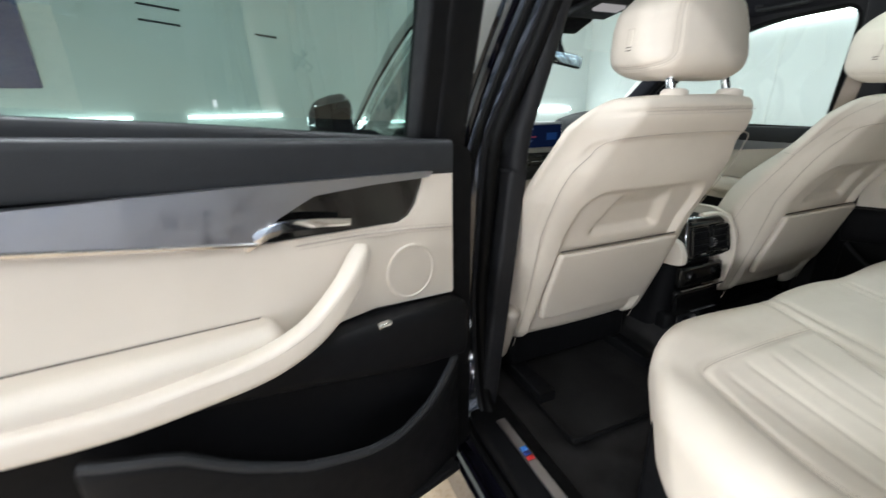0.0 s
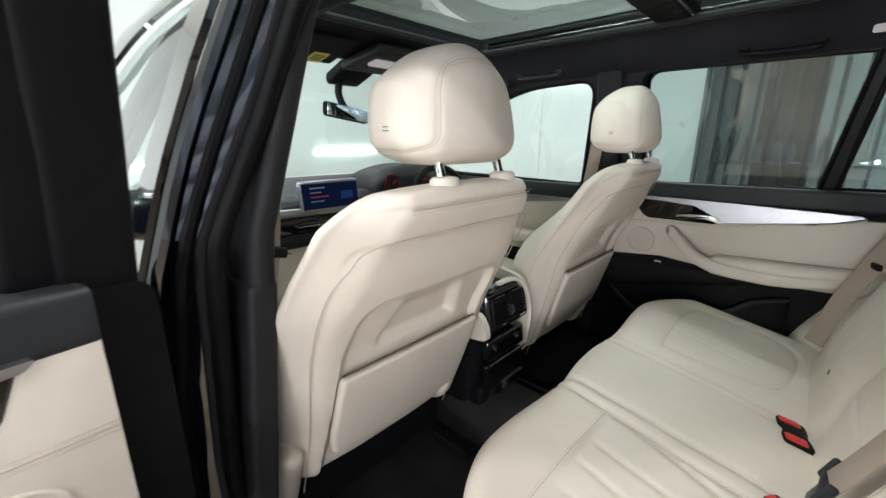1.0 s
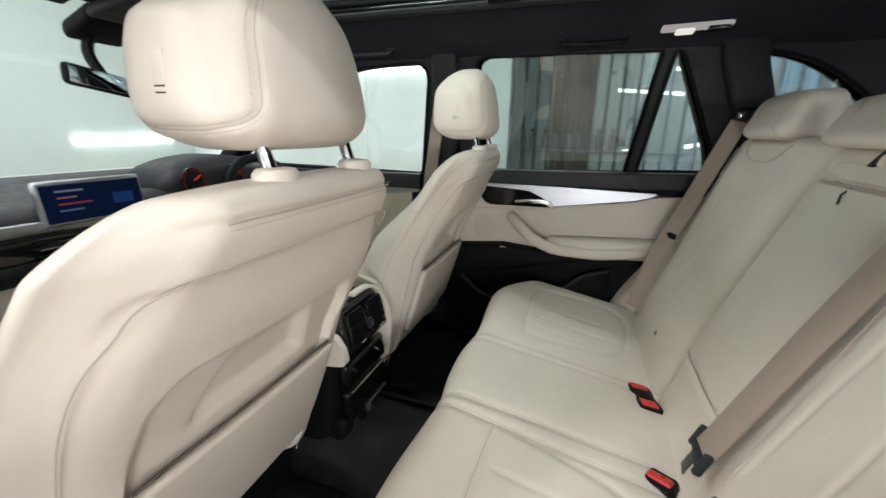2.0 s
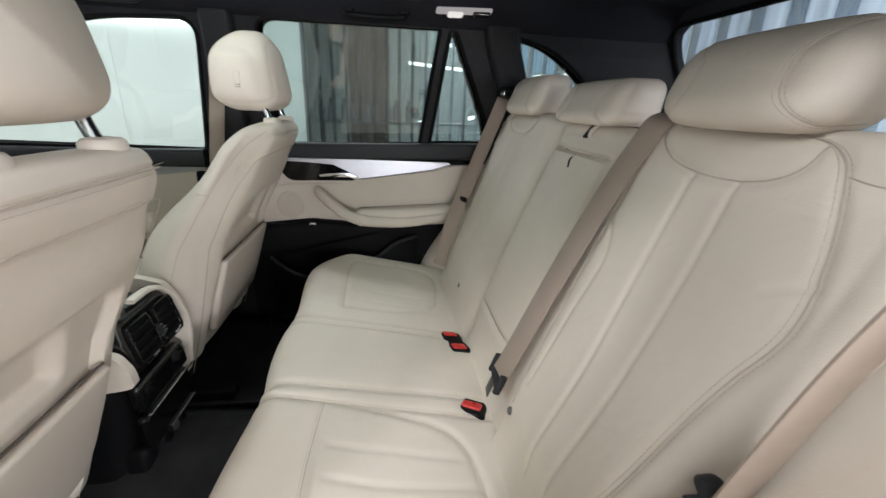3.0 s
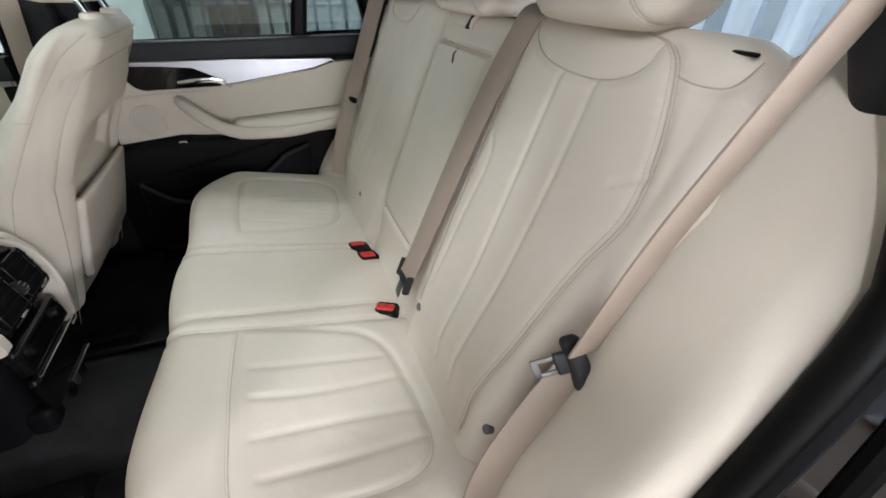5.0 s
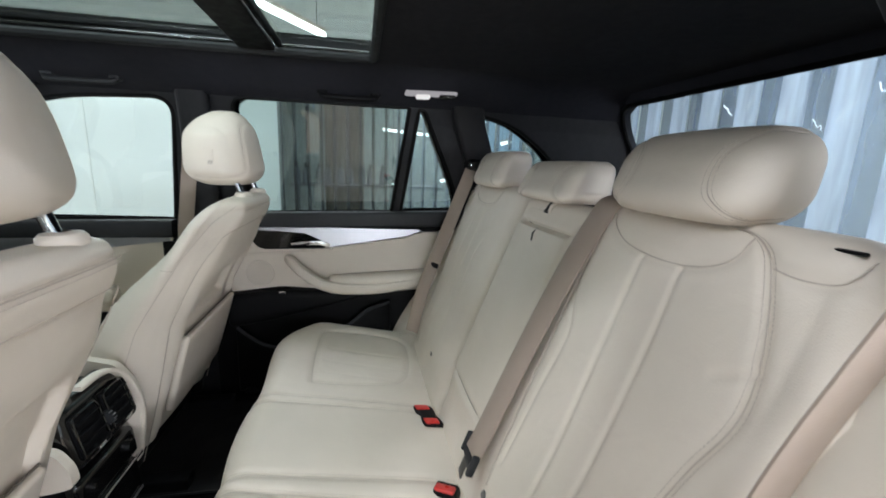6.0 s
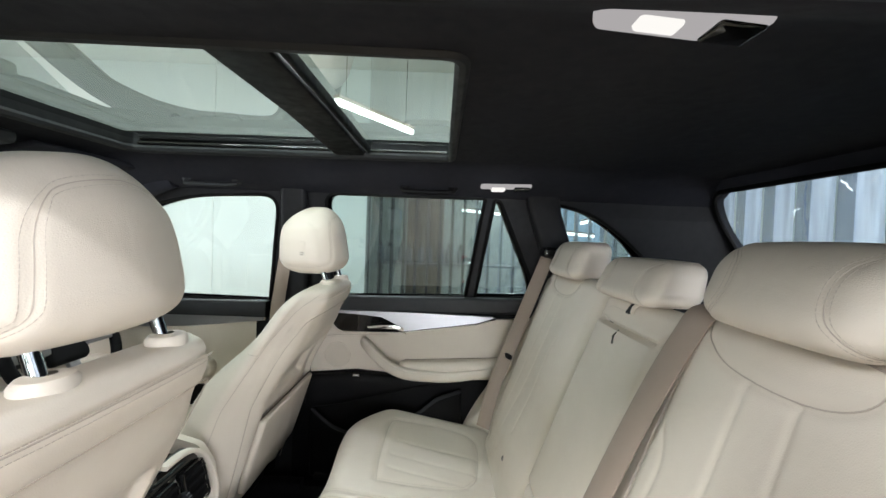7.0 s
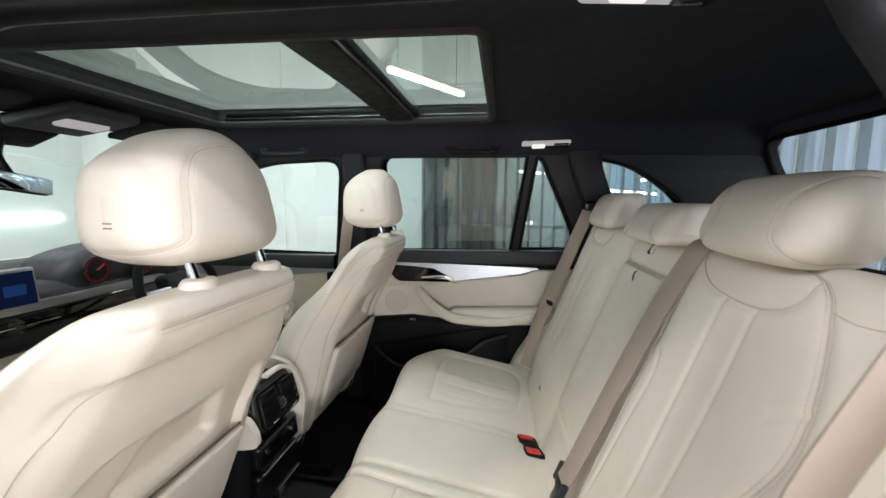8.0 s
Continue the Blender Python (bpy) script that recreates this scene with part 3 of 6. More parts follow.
def pane(name, loop, s, mat, label, off=0.032, rim=True):
    w = thing(name, (s * side_x(loop[0][1]), loop[0][0], loop[0][1]), label, "window", kind="structure")
    fn = lambda f: np.stack([s * (skin_x(f[:, 1]) - 0.012 if s < 0 else side_x(f[:, 1]) + off), f[:, 0], f[:, 1]], 1)
    v, f = fill(grow(loop, 0.012), (), [(1, z) for z in (1.2, 1.3, 1.4, 1.5)], fn)
    g = part("pane", (v, f), mat, w)
    g.visible_shadow = False
    if rim:
        pts = np.array([(s * (side_x(z) + 0.004), y, z) for y, z in loop])
        part("window_seal", tube(pts, 0.008, 6, closed=True), RUBBER, w, "black rubber window seal")
    return w


pane("window_1", FRONT_WINDOW, 1, GLASS_C, "clear front side window of the car")
pane("window_2", REAR_WINDOW, 1, GLASS_T, "tinted rear door window of the car")
pane("window_3", LITTLE_WINDOW, 1, GLASS_T, "tinted narrow quarter light behind a division bar")
pane("window_4", CARGO_WINDOW, 1, GLASS_T, "tinted cargo side window with sloping top")
pane("window_5", FRONT_WINDOW, -1, GLASS_C, "clear front side window of the car")
pane("window_6", CARGO_WINDOW, -1, GLASS_T, "tinted cargo side window with sloping top")

# rubber seal round the open door hole
pts = np.array([(-(inner_x(z, -1) + 0.006), y, z) for y, z in DOOR_HOLE])
solo("door_seal", tube(pts, 0.016, 10, closed=True), RUBBER, "black rubber seal round the open door hole", "door seal", "structure")
loop0 = np.array([(-(inner_x(z, -1) + 0.01), y, z) for y, z in grow(DOOR_HOLE, 0.004)])
loop1 = np.array([(-(skin_x(z) - 0.012), y, z) for y, z in grow(DOOR_HOLE, 0.034)])
n = len(loop0)
solo("door_jamb", (np.vstack([loop0, (loop0 + loop1) / 2 + (loop1 - loop0) * np.array((-0.12, 0, 0)), loop1]), [(k * n + i, k * n + (i + 1) % n, (k + 1) * n + (i + 1) % n, (k + 1) * n + i) for k in (0, 1) for i in range(n)]), PAINT, "glossy black painted frame of the open door hole", "door frame", "structure")
solo("outer_door_seal", tube((loop0 * 0.45 + loop1 * 0.55), 0.010, 8, closed=True), RUBBER, "outer black rubber seal of the door frame", "door seal", "structure")
solo("door_frame_edge", tube(loop1, 0.013, 8, closed=True), PAINT, "glossy black painted edge of the door frame", "car body", "structure")

# roof lining with the sunroof hole
def roof_z(x, y):
    x, y = np.abs(x), np.asarray(y, float)
    r = ease(-y, 0.15, 0.65)
    return 1.645 - 0.09 * ease(x, 0.40 + 0.10 * r, 0.64 + 0.03 * r) - 0.012 * r - 0.05 * ease(y, 1.25, 1.6)


SUN = rounded([(-0.325, 0.285), (0.395, 0.285), (0.415, 1.285), (-0.345, 1.285)], [0.03, 0.03, 0.05, 0.05], 5)
fn = lambda f: np.stack([f[:, 0], f[:, 1], roof_z(f[:, 0], f[:, 1])], 1)
v, f = fill([(-0.64, -0.70), (0.64, -0.70), (0.645, 1.3), (0.5, 1.55), (-0.5, 1.55), (-0.645, 1.3)], [SUN],
            [(0, x) for x in (-0.6, -0.55, -0.5, -0.45, -0.41, 0.41, 0.45, 0.5, 0.55, 0.6)] + [(1, y) for y in (-0.6, -0.5, -0.3, -0.1, 0.1, 1.35, 1.45)], fn, 0.012, (0, 0, 1))
tagged(part("roof_lining", (v, [tuple(reversed(q)) for q in f]), CLOTH), "charcoal cloth roof lining with a sunroof hole", "roof lining", kind="structure")
solo("roof_skin", join(flat_box(-0.62, 0.62, -0.70, 0.25, 1.70, 1.71), flat_box(-0.62, -0.44, 0.25, 1.5, 1.70, 1.71), flat_box(0.44, 0.62, 0.25, 1.5, 1.70, 1.71), flat_box(-0.62, 0.62, 1.30, 1.5, 1.69, 1.70)),
     PAINT, "black painted car roof", "car roof", "structure", False)

sr = thing("sunroof", (0, 0.8, 1.66), "large two-panel glass panorama sunroof with a black crossbar", "sunroof", kind="structure")
rim3 = np.array([(x, y, roof_z(x, y) + 0.004) for x, y in SUN])
part("frame_lip", tube(rim3, 0.012, 8, closed=True), GREYBLACK, sr, "charcoal padded edge")
n = len(SUN)
v = [(x, y, roof_z(x, y)) for x, y in SUN] + [(x * 1.06, 0.785 + (y - 0.785) * 1.03, 1.70) for x, y in SUN]
part("frame_side", (np.array(v), [(i, (i + 1) % n, n + (i + 1) % n, n + i) for i in range(n)]), BLACK, sr)
for x in (-0.41, 0.41):
    s = 1 if x > 0 else -1
    part("guide_rail", bar((x + s * 0.004, 0.30, 1.668), (x + s * 0.014, 1.27, 1.668), 0.02, 0.012), PIANO, sr)
    part("guide_rail", bar((x + s * 0.012, 0.30, 1.684), (x + s * 0.020, 1.27, 1.684), 0.014, 0.010), BLACK, sr)
part("crossbar", sweep(rounded([(-0.02, -0.05), (0.018, -0.035), (0.018, 0.035), (-0.02, 0.05)], 0.012, 3), [(-0.43, 0.60, 1.668), (0, 0.60, 1.676), (0.43, 0.60, 1.668)], up=(0, 0, 1)), BLACK, sr)
part("crossbar_seal", bar((-0.43, 0.545, 1.672), (0.43, 0.545, 1.672), 0.012, 0.024), RUBBER, sr)
for y0, y1 in ((0.27, 0.55), (0.63, 1.30)):
    g = part("pane", (np.array([(-0.46, y0, 1.682), (0.46, y0, 1.682), (0.46, y1, 1.682), (-0.46, y1, 1.682)]), [(0, 1, 2, 3)]), GLASS_R, sr, smooth=False)
    g.visible_shadow = True

# floor of the cabin
def floor_z(x, y):
    return 0.42 + 0.10 * np.exp(-(x / 0.13) ** 4) * ease(y, 0.2, 0.8) + 0.004 * np.sin(x * 23) * np.sin(y * 19)


gx, gy = np.linspace(-0.76, 0.76, 50), np.linspace(-1.0, 2.3, 80)
v = np.array([(x, y, floor_z(x, y)) for y in gy for x in gx])
f = [(j * 50 + i, j * 50 + i + 1, (j + 1) * 50 + i + 1, (j + 1) * 50 + i) for j in range(79) for i in range(49)]
tagged(part("cabin_floor", (v, f), CARPET), "black carpeted floor of the car", "car floor", kind="structure")
solo("underbody", flat_box(-0.86, 0.86, -1.0, 2.3, 0.30, 0.36), BLACK, "black underside of the car", "car body", "structure", False)
for s in (-1, 1):
    mat_t = thing("floor_mat", (s * 0.42, 0.85, 0.43), "black velour car floor mat", "floor mat", "floor mats")
    part("pad", rbox(0.46, 0.42, 0.014, 0.006, step=0.05, at=(s * 0.43, 0.86, 0.437)), MATBLACK, mat_t)
    part("edging", tube([(s * 0.43 + x, 0.86 + y, 0.442) for x, y in rounded([(-0.23, -0.21), (0.23, -0.21), (0.23, 0.21), (-0.23, 0.21)], 0.04)], 0.005, 6, closed=True), BLACK, mat_t)

# sill with its plate
solo("door_sill", sweep(rounded([(-0.05, -0.06), (0.03, -0.06), (0.045, 0.0), (0.02, 0.06), (-0.05, 0.06)], 0.015, 3), [(-0.80, 0.28, 0.43), (-0.80, 0.98, 0.43)], up=(0, 0, 1)), BLACK, "black plastic door sill", "door sill", "structure")
sp = thing("sill_plate", (-0.78, 0.62, 0.475), "brushed metal sill plate with a tricolour mark", "sill plate")
part("plate", rbox(0.024, 0.40, 0.006, 0.002, step=0.2, k=2, at=(-0.808, 0.56, 0.479)), SILVER, sp)
for i, c in enumerate([(0.05, 0.2, 0.6), (0.02, 0.04, 0.2), (0.6, 0.03, 0.03)]):
    part("stripe", rbox(0.018, 0.012, 0.002, 0.0008, step=0.1, k=1, at=(-0.808, 0.655 - 0.014 * i, 0.483)), material("sill_mark_paint", c, 0.4), sp, "painted colour stripe")

# rear of the car
def tail():
    fn = lambda f: np.stack([f[:, 0], -0.68 - 0.75 * (1.56 - np.maximum(f[:, 1], 1.12)), f[:, 1]], 1)
    hole = rounded([(-0.66, 1.16), (0.66, 1.16), (0.650, 1.50), (0.585, 1.598), (-0.585, 1.598), (-0.650, 1.50)], [0.06, 0.06, 0.07, 0.08, 0.08, 0.07], 6)
    v, f = fill([(-0.76, 0.3), (0.76, 0.3), (0.76, 1.15), (0.66, 1.64), (-0.66, 1.64), (-0.76, 1.15)], [hole], [(1, 1.12)], fn, 0.03, (0, -1, 0))
    tagged(part("wall_rear", (v, [tuple(reversed(q)) for q in f]), CLOTH, smooth=False), "charcoal trimmed tailgate of the car", "tailgate", kind="structure")
    w = thing("window_7", (0, -0.85, 1.2), "tinted rear window of the car", "window", kind="structure")
    v, f = fill(hole, (), [], fn)
    g = part("pane", (v + np.array((0, -0.015, 0)), f), GLASS_C, w)
    g.visible_shadow = False
    part("window_seal", tube(fn(np.array(hole)) + np.array((0, 0.004, 0)), 0.009, 6, closed=True), RUBBER, w)


tail()

# front of the cabin: windscreen frame and posts
for s in (-1, 1):
    solo("wind_post", sweep(rounded([(-0.03, -0.035), (0.03, -0.035), (0.03, 0.035), (-0.03, 0.035)], 0.02, 3), smooth_line([(s * 0.60, 1.28, 1.585), (s * 0.66, 1.62, 1.44), (s * 0.74, 2.02, 1.16)], 12), up=(s, 0, 0.4)), CLOTH, "charcoal cloth trimmed windscreen post", "windscreen post", "structure")
ws = thing("window_8", (0, 1.8, 1.3), "clear windscreen of the car", "window", kind="structure")
g = part("pane", (np.array([(-0.74, 2.12, 1.14), (0.74, 2.12, 1.14), (0.58, 1.50, 1.62), (-0.58, 1.50, 1.62)]), [(0, 1, 2, 3)]), GLASS_C, ws, smooth=False)
g.visible_shadow = False

# pillar between the right doors, belt side trims
for s in (-1, 1):
    bp = thing("pillar_trim", (s * 0.7, 0.86, 1.2), "charcoal trim of the pillar between the doors", "pillar trim", kind="structure")
    part("cover", rbox(0.045, 0.10, 0.50, 0.02, lambda p: np.stack([s * (side_x(p[:, 2] + 1.32) - 0.014) + p[:, 0], 0.865 + p[:, 1] * (1 - 0.15 * p[:, 2]) - 0.06 * p[:, 2], 1.32 + p[:, 2]], 1), step=0.05), PILLAR, bp)
    if s < 0:
        part("lower_cover", rbox(0.05, 0.11, 0.70, 0.012, lambda p: np.stack([-0.742 + p[:, 0] + 0.10 * (p[:, 2] - 0.32), 0.882 + p[:, 1], 0.752 + p[:, 2]], 1), step=0.06), PILLAR, bp)
    else:
        part("lower_cover", rbox(0.05, 0.09, 0.62, 0.02, lambda p: np.stack([0.735 + p[:, 0], 0.985 + p[:, 1], 0.76 + p[:, 2]], 1), step=0.06), BLACK, bp)
    cp = thing("pillar_trim", (s * 0.68, -0.1, 1.2), "charcoal trim of the pillar behind the rear door", "pillar trim", kind="structure")
    part("cover", rbox(0.05, 0.12, 0.44, 0.02, lambda p: np.stack([s * (side_x(p[:, 2] + 1.36) - 0.012) + p[:, 0], -0.055 + p[:, 1] + np.interp(p[:, 2] + 1.36, [1.14, 1.25, 1.54], [-0.13, -0.125, 0.0]), 1.36 + p[:, 2]], 1), step=0.05), PILLAR, cp)


# ---- rear bench ----
BACK_FOOT, BACK_UP, BACK_OUT = np.array((0.13, 0.70)), np.array((-0.359, 0.933)), np.array((0.933, 0.359))


def on_back(x, s, off):
    """A point by its side place, its way up the rear backrest and its height above the backrest's plane."""
    x, s, off = np.broadcast_arrays(np.asarray(x, float), np.asarray(s, float), np.asarray(off, float))
    return np.stack([x, BACK_FOOT[0] + BACK_UP[0] * s + BACK_OUT[0] * off, BACK_FOOT[1] + BACK_UP[1] * s + BACK_OUT[1] * off], -1)


bench = thing("rear_bench", (0, 0.3, 0.45), "three-place rear bench in ivory leather with pleated seats", "rear seat")


def cushion_top(x, y):
    z = 0.683 + (y - 0.14) * 0.19 - 0.006 * np.clip((0.2 - y) / 0.1, 0, 1)
    dish = lambda c, w: np.clip(1 - ((x - c) / w) ** 2, 0, 1) * np.clip(1 - ((y - 0.33) / 0.26) ** 2, 0, 1)
    z = z - 0.012 * dish(0.40, 0.24) - 0.012 * dish(-0.40, 0.24) + 0.010 * dish(0, 0.15)
    return z


CUSHION_SEAMS, CUSHION_SOFT = [], []
for s in (-1, 1):
    ring = smooth_line([(s * 0.198, 0.454), (s * 0.203, 0.39), (s * 0.216, 0.31), (s * 0.241, 0.228), (s * 0.290, 0.186), (s * 0.37, 0.170), (s * 0.46, 0.162), (s * 0.53, 0.168), (s * 0.568, 0.21), (s * 0.578, 0.30), (s * 0.568, 0.41), (s * 0.540, 0.456), (s * 0.38, 0.463), (s * 0.27, 0.460)], 80)
    CUSHION_SEAMS.append(np.vstack([ring, [(s * 0.198, 0.454)]]))
for x0, x1 in ((0.083, 0.086), (0.116, 0.121), (-0.158, -0.150), (-0.196, -0.203)):
    CUSHION_SEAMS.append(smooth_line([(x1, 0.10), (x1, 0.18), ((x0 + x1) / 2, 0.38), (x0, 0.56), (x0, 0.64)], 28))
CUSHION_SOFT += [smooth_line(q, 12) for q in ([(-0.300, 0.43), (-0.305, 0.32), (-0.312, 0.20)], [(-0.366, 0.43), (-0.374, 0.33), (-0.370, 0.17)], [(-0.445, 0.43), (-0.442, 0.30), (-0.449, 0.16)], [(-0.515, 0.42), (-0.512, 0.30), (-0.505, 0.17)],
                                             [(0.270, 0.43), (0.262, 0.30), (0.255, 0.20)], [(0.345, 0.43), (0.338, 0.30), (0.325, 0.17)], [(0.43, 0.42), (0.425, 0.30), (0.415, 0.16)])]


def cushion_fn(p):
    x, y, z = p.T
    fr = (y + 0.27) / 0.54
    corner = 0.13 * np.clip((np.abs(x) - 0.42) / 0.26, 0, 1) ** 2.2
    bulge = 0.014 * (np.cos(np.clip((np.abs(x) - 0.41) / 0.25, -1, 1) * math.pi) * 0.5 + 0.5) + 0.012 * np.clip(1 - (x / 0.14) ** 2, 0, 1)
    yy = 0.045 + fr * (0.555 - corner + bulge)
    top = np.clip((z + 0.03) / 0.12, 0, 1)
    g = np.zeros(len(p))
    q = np.stack([x, yy], 1)
    for line in CUSHION_SEAMS:
        g = np.maximum(g, groove(q, line, 0.0085))
    soft = np.zeros(len(p))
    for line in CUSHION_SOFT:
        soft = np.maximum(soft, groove(q, line, 0.0058))
    yy = yy - (0.1 - z) * 0.28 * fr
    zz = cushion_top(x, np.minimum(yy, 0.60)) + (z - 0.1) - top * (0.0055 * g + 0.0030 * soft)
    yy = yy - 0.006 * np.maximum(g, 0) * np.clip((fr - 0.93) / 0.05, 0, 1)
    return np.stack([x, yy, zz], 1)


part("seat_cushion", rbox(1.37, 0.54, 0.24, 0.075, cushion_fn, step=0.006, k=9), LEATHER, bench)

def on_cushion(line, lift=0.0006):
    """Points (x, y) of the seat laid on the cushion's skin; beyond its front they run down the face."""
    line = denser(line)
    x, yy = line.T
    corner = 0.13 * np.clip((np.abs(x) - 0.42) / 0.26, 0, 1) ** 2.2
    bulge = 0.014 * (np.cos(np.clip((np.abs(x) - 0.41) / 0.25, -1, 1) * math.pi) * 0.5 + 0.5) + 0.012 * np.clip(1 - (x / 0.14) ** 2, 0, 1)
    y = (yy - 0.045) / (0.555 - corner + bulge) * 0.54 - 0.27
    over = np.maximum(y - 0.27, 0)
    p = on_rbox(np.column_stack([x, np.minimum(y, 0.27), 0.12 - over]), 1.37, 0.54, 0.24, 0.075)
    return cushion_fn(p) + np.array((0, 0.4 * lift, lift))


BENCH_STITCHES = []
for line in CUSHION_SEAMS:
    part("seam", tube(on_cushion(line, 0.0004), 0.0009, 5), SEAM, bench, "sewn seam")
    if len(line) > 4:
        BENCH_STITCHES.append(stitches(on_cushion(np.array(line) + np.array((0.006, 0.004)))))
part("base", rbox(1.30, 0.36, 0.26, 0.02, step=0.2, at=(0, 0.30, 0.56)), BLACK, bench, "black carpeted seat base")


def back_bulge(x, s, c, w):
    return 0.016 * np.clip(1 - ((x - c) / w) ** 4, 0, 1) * ease(s, 0.02, 0.12) - 0.012 * np.exp(-((x - c) / (w * 0.6)) ** 2) * ease(s, 0.1, 0.3)


def outer_back(sgn):
    c, w = sgn * (0.375 if sgn > 0 else 0.415), 0.232 if sgn > 0 else 0.19
    inner = 0.108 if sgn > 0 else 0.238
    seams = [smooth_line([(sgn * 0.522, 0.02), (sgn * 0.528, 0.12), (sgn * 0.545, 0.22), (sgn * 0.559, 0.316), (sgn * 0.572, 0.385), (sgn * 0.586, 0.437), (sgn * 0.589, 0.470), (sgn * 0.584, 0.508), (sgn * 0.574, 0.548), (sgn * 0.556, 0.595), (sgn * 0.538, 0.624), (sgn * 0.50, 0.640), (sgn * 0.42, 0.646), (sgn * 0.30, 0.640)], 70),
             smooth_line([(sgn * 0.278, 0.630), (sgn * 0.291, 0.611), (sgn * 0.328, 0.590), (sgn * 0.385, 0.581), (sgn * 0.448, 0.582), (sgn * 0.490, 0.592), (sgn * 0.512, 0.609), (sgn * 0.519, 0.632)], 36),
             smooth_line([(sgn * 0.554, 0.605), (sgn * 0.580, 0.602), (sgn * 0.604, 0.606), (sgn * 0.616, 0.618), (sgn * 0.621, 0.634)], 16)]
    soft = [smooth_line([(sgn * 0.373, 0.578), (sgn * 0.378, 0.45), (sgn * 0.384, 0.30), (sgn * 0.390, 0.17), (sgn * 0.390, 0.06)], 24),
            smooth_line([(sgn * 0.445, 0.578), (sgn * 0.455, 0.45), (sgn * 0.457, 0.30), (sgn * 0.455, 0.16), (sgn * 0.453, 0.06)], 24),
            smooth_line([(sgn * 0.272, 0.47), (sgn * 0.296, 0.43), (sgn * 0.300, 0.39), (sgn * 0.292, 0.30), (sgn * 0.290, 0.16)], 20),
            np.array([(sgn * 0.552, 0.482), (sgn * 0.585, 0.505)])]
    outer = lambda s: np.interp(s, [0, 0.16, 0.27, 0.37, 0.45, 0.5, 0.6, 0.66], [0.575, 0.583, 0.595, 0.618, 0.640, 0.650, 0.640, 0.625])

    crest = lambda s: 0.042 - np.sqrt(np.maximum(0.042 ** 2 - np.maximum(s - 0.618, 0) ** 2, 0))

    def front(x, s):
        off = back_bulge(x, s, c, w)
        q = np.stack([x, s], 1)
        g = np.zeros(len(x))
        for ln in seams:
            g = np.maximum(g, groove(q, ln, 0.008))
        h = np.zeros(len(x))
        for ln in soft:
            h = np.maximum(h, groove(q, ln, 0.0050))
        return off - 0.0036 * g - 0.0026 * h

    def fn(p):
        x0, y, z = p.T
        s = 0.31 + z
        k = (sgn * x0 + 0.232) / 0.464
        x = sgn * (inner + k * (outer(s) - inner))
        fw = np.clip((y + 0.02) / 0.08, 0, 1)
        return on_back(x, s, y - 0.065 + fw * front(x, s))

    part("backrest", rbox(0.464, 0.13, 0.70, 0.042, fn, step=0.004, k=6), LEATHER, bench)
    for ln in seams:
        ln = denser(ln)
        part("seam", tube(on_back(ln[:, 0], ln[:, 1], front(ln[:, 0], ln[:, 1]) + 0.0008 - crest(ln[:, 1])), 0.0009 if len(ln) > 40 else 0.0007, 5), SEAM, bench, "sewn seam")
    ln = denser(seams[0])
    for d in (-0.0055, 0.0055):
        xs = ln[:, 0] + d
        BENCH_STITCHES.append(stitches(on_back(xs, ln[:, 1], front(xs, ln[:, 1]) + 0.0009 - crest(ln[:, 1]))))
    if sgn < 0:
        ln = smooth_line([(-0.270, 0.60), (-0.260, 0.50), (-0.2585, 0.36), (-0.266, 0.22), (-0.276, 0.10)], 40)
        part("edge_seam", tube(on_back(ln[:, 0], ln[:, 1], front(ln[:, 0], ln[:, 1]) + 0.0006), 0.0011, 5), SEAM, bench, "sewn edge seam")
        BENCH_STITCHES.append(stitches(on_back(ln[:, 0] - 0.006, ln[:, 1], front(ln[:, 0] - 0.006, ln[:, 1]) + 0.0008)))
    # cover of the folding latch on the outer shoulder
    part("latch_slot", rbox(0.028, 0.005, 0.004, 0.0018, lambda p: on_back(sgn * 0.600 + p[:, 0], 0.638 + p[:, 2], p[:, 1] - crest(0.638 + p[:, 2]) + 0.001), step=0.01, k=3), BLACK, bench, "black latch slot")
    # side bolster next to the door

    def bolster(p):
        x, y, z = p.T
        s = 0.25 + z
        xx = sgn * (0.695 if sgn < 0 else 0.672) + x * ((1.22 if sgn < 0 else 1.0) + 0.12 * ease(-z, 0, 0.36))
        k = np.clip((sgn * xx - 0.60) / 0.17, 0, 1)
        lift = -0.035 + k * (0.085 - 0.075 * ease(s, 0.0, 0.55) if sgn < 0 else 0.130 - 0.120 * ease(s, -0.05, 0.42))
        return on_back(xx, s, y - 0.07 + np.clip((y + 0.02) / 0.09, 0, 1) * lift)

    part("side_bolster", rbox(0.165, 0.15, 0.84, 0.05, bolster, step=0.025, k=6), LEATHER, bench)
    stud = tube(on_back([sgn * 0.281] * 3, [0.084] * 3, [-0.010, 0.011, 0.013]), 0.008, 14, scale=[1, 1, 0.7])
    part("mount_cap", stud, CAPGREY, bench, "small round grey cap")
    stud = tube(on_back([sgn * 0.570] * 3, [0.080] * 3, [-0.012, -0.001, 0.001]), 0.008, 14, scale=[1, 1, 0.7])
    part("mount_cap", stud, CAPGREY, bench, "small round grey cap")


for sgn in (-1, 1):
    outer_back(sgn)
CENTRE_TOP = [(0.082, 0.574), (0.03, 0.569), (-0.06, 0.568), (-0.150, 0.569)]
CENTRE_LOW = smooth_line([(0.112, 0.138), (0.05, 0.134), (-0.06, 0.133), (-0.150, 0.139)], 12)
CENTRE_COLUMN = smooth_line([(-0.205, 0.60), (-0.172, 0.578), (-0.158, 0.54), (-0.160, 0.30), (-0.158, 0.13)], 20)


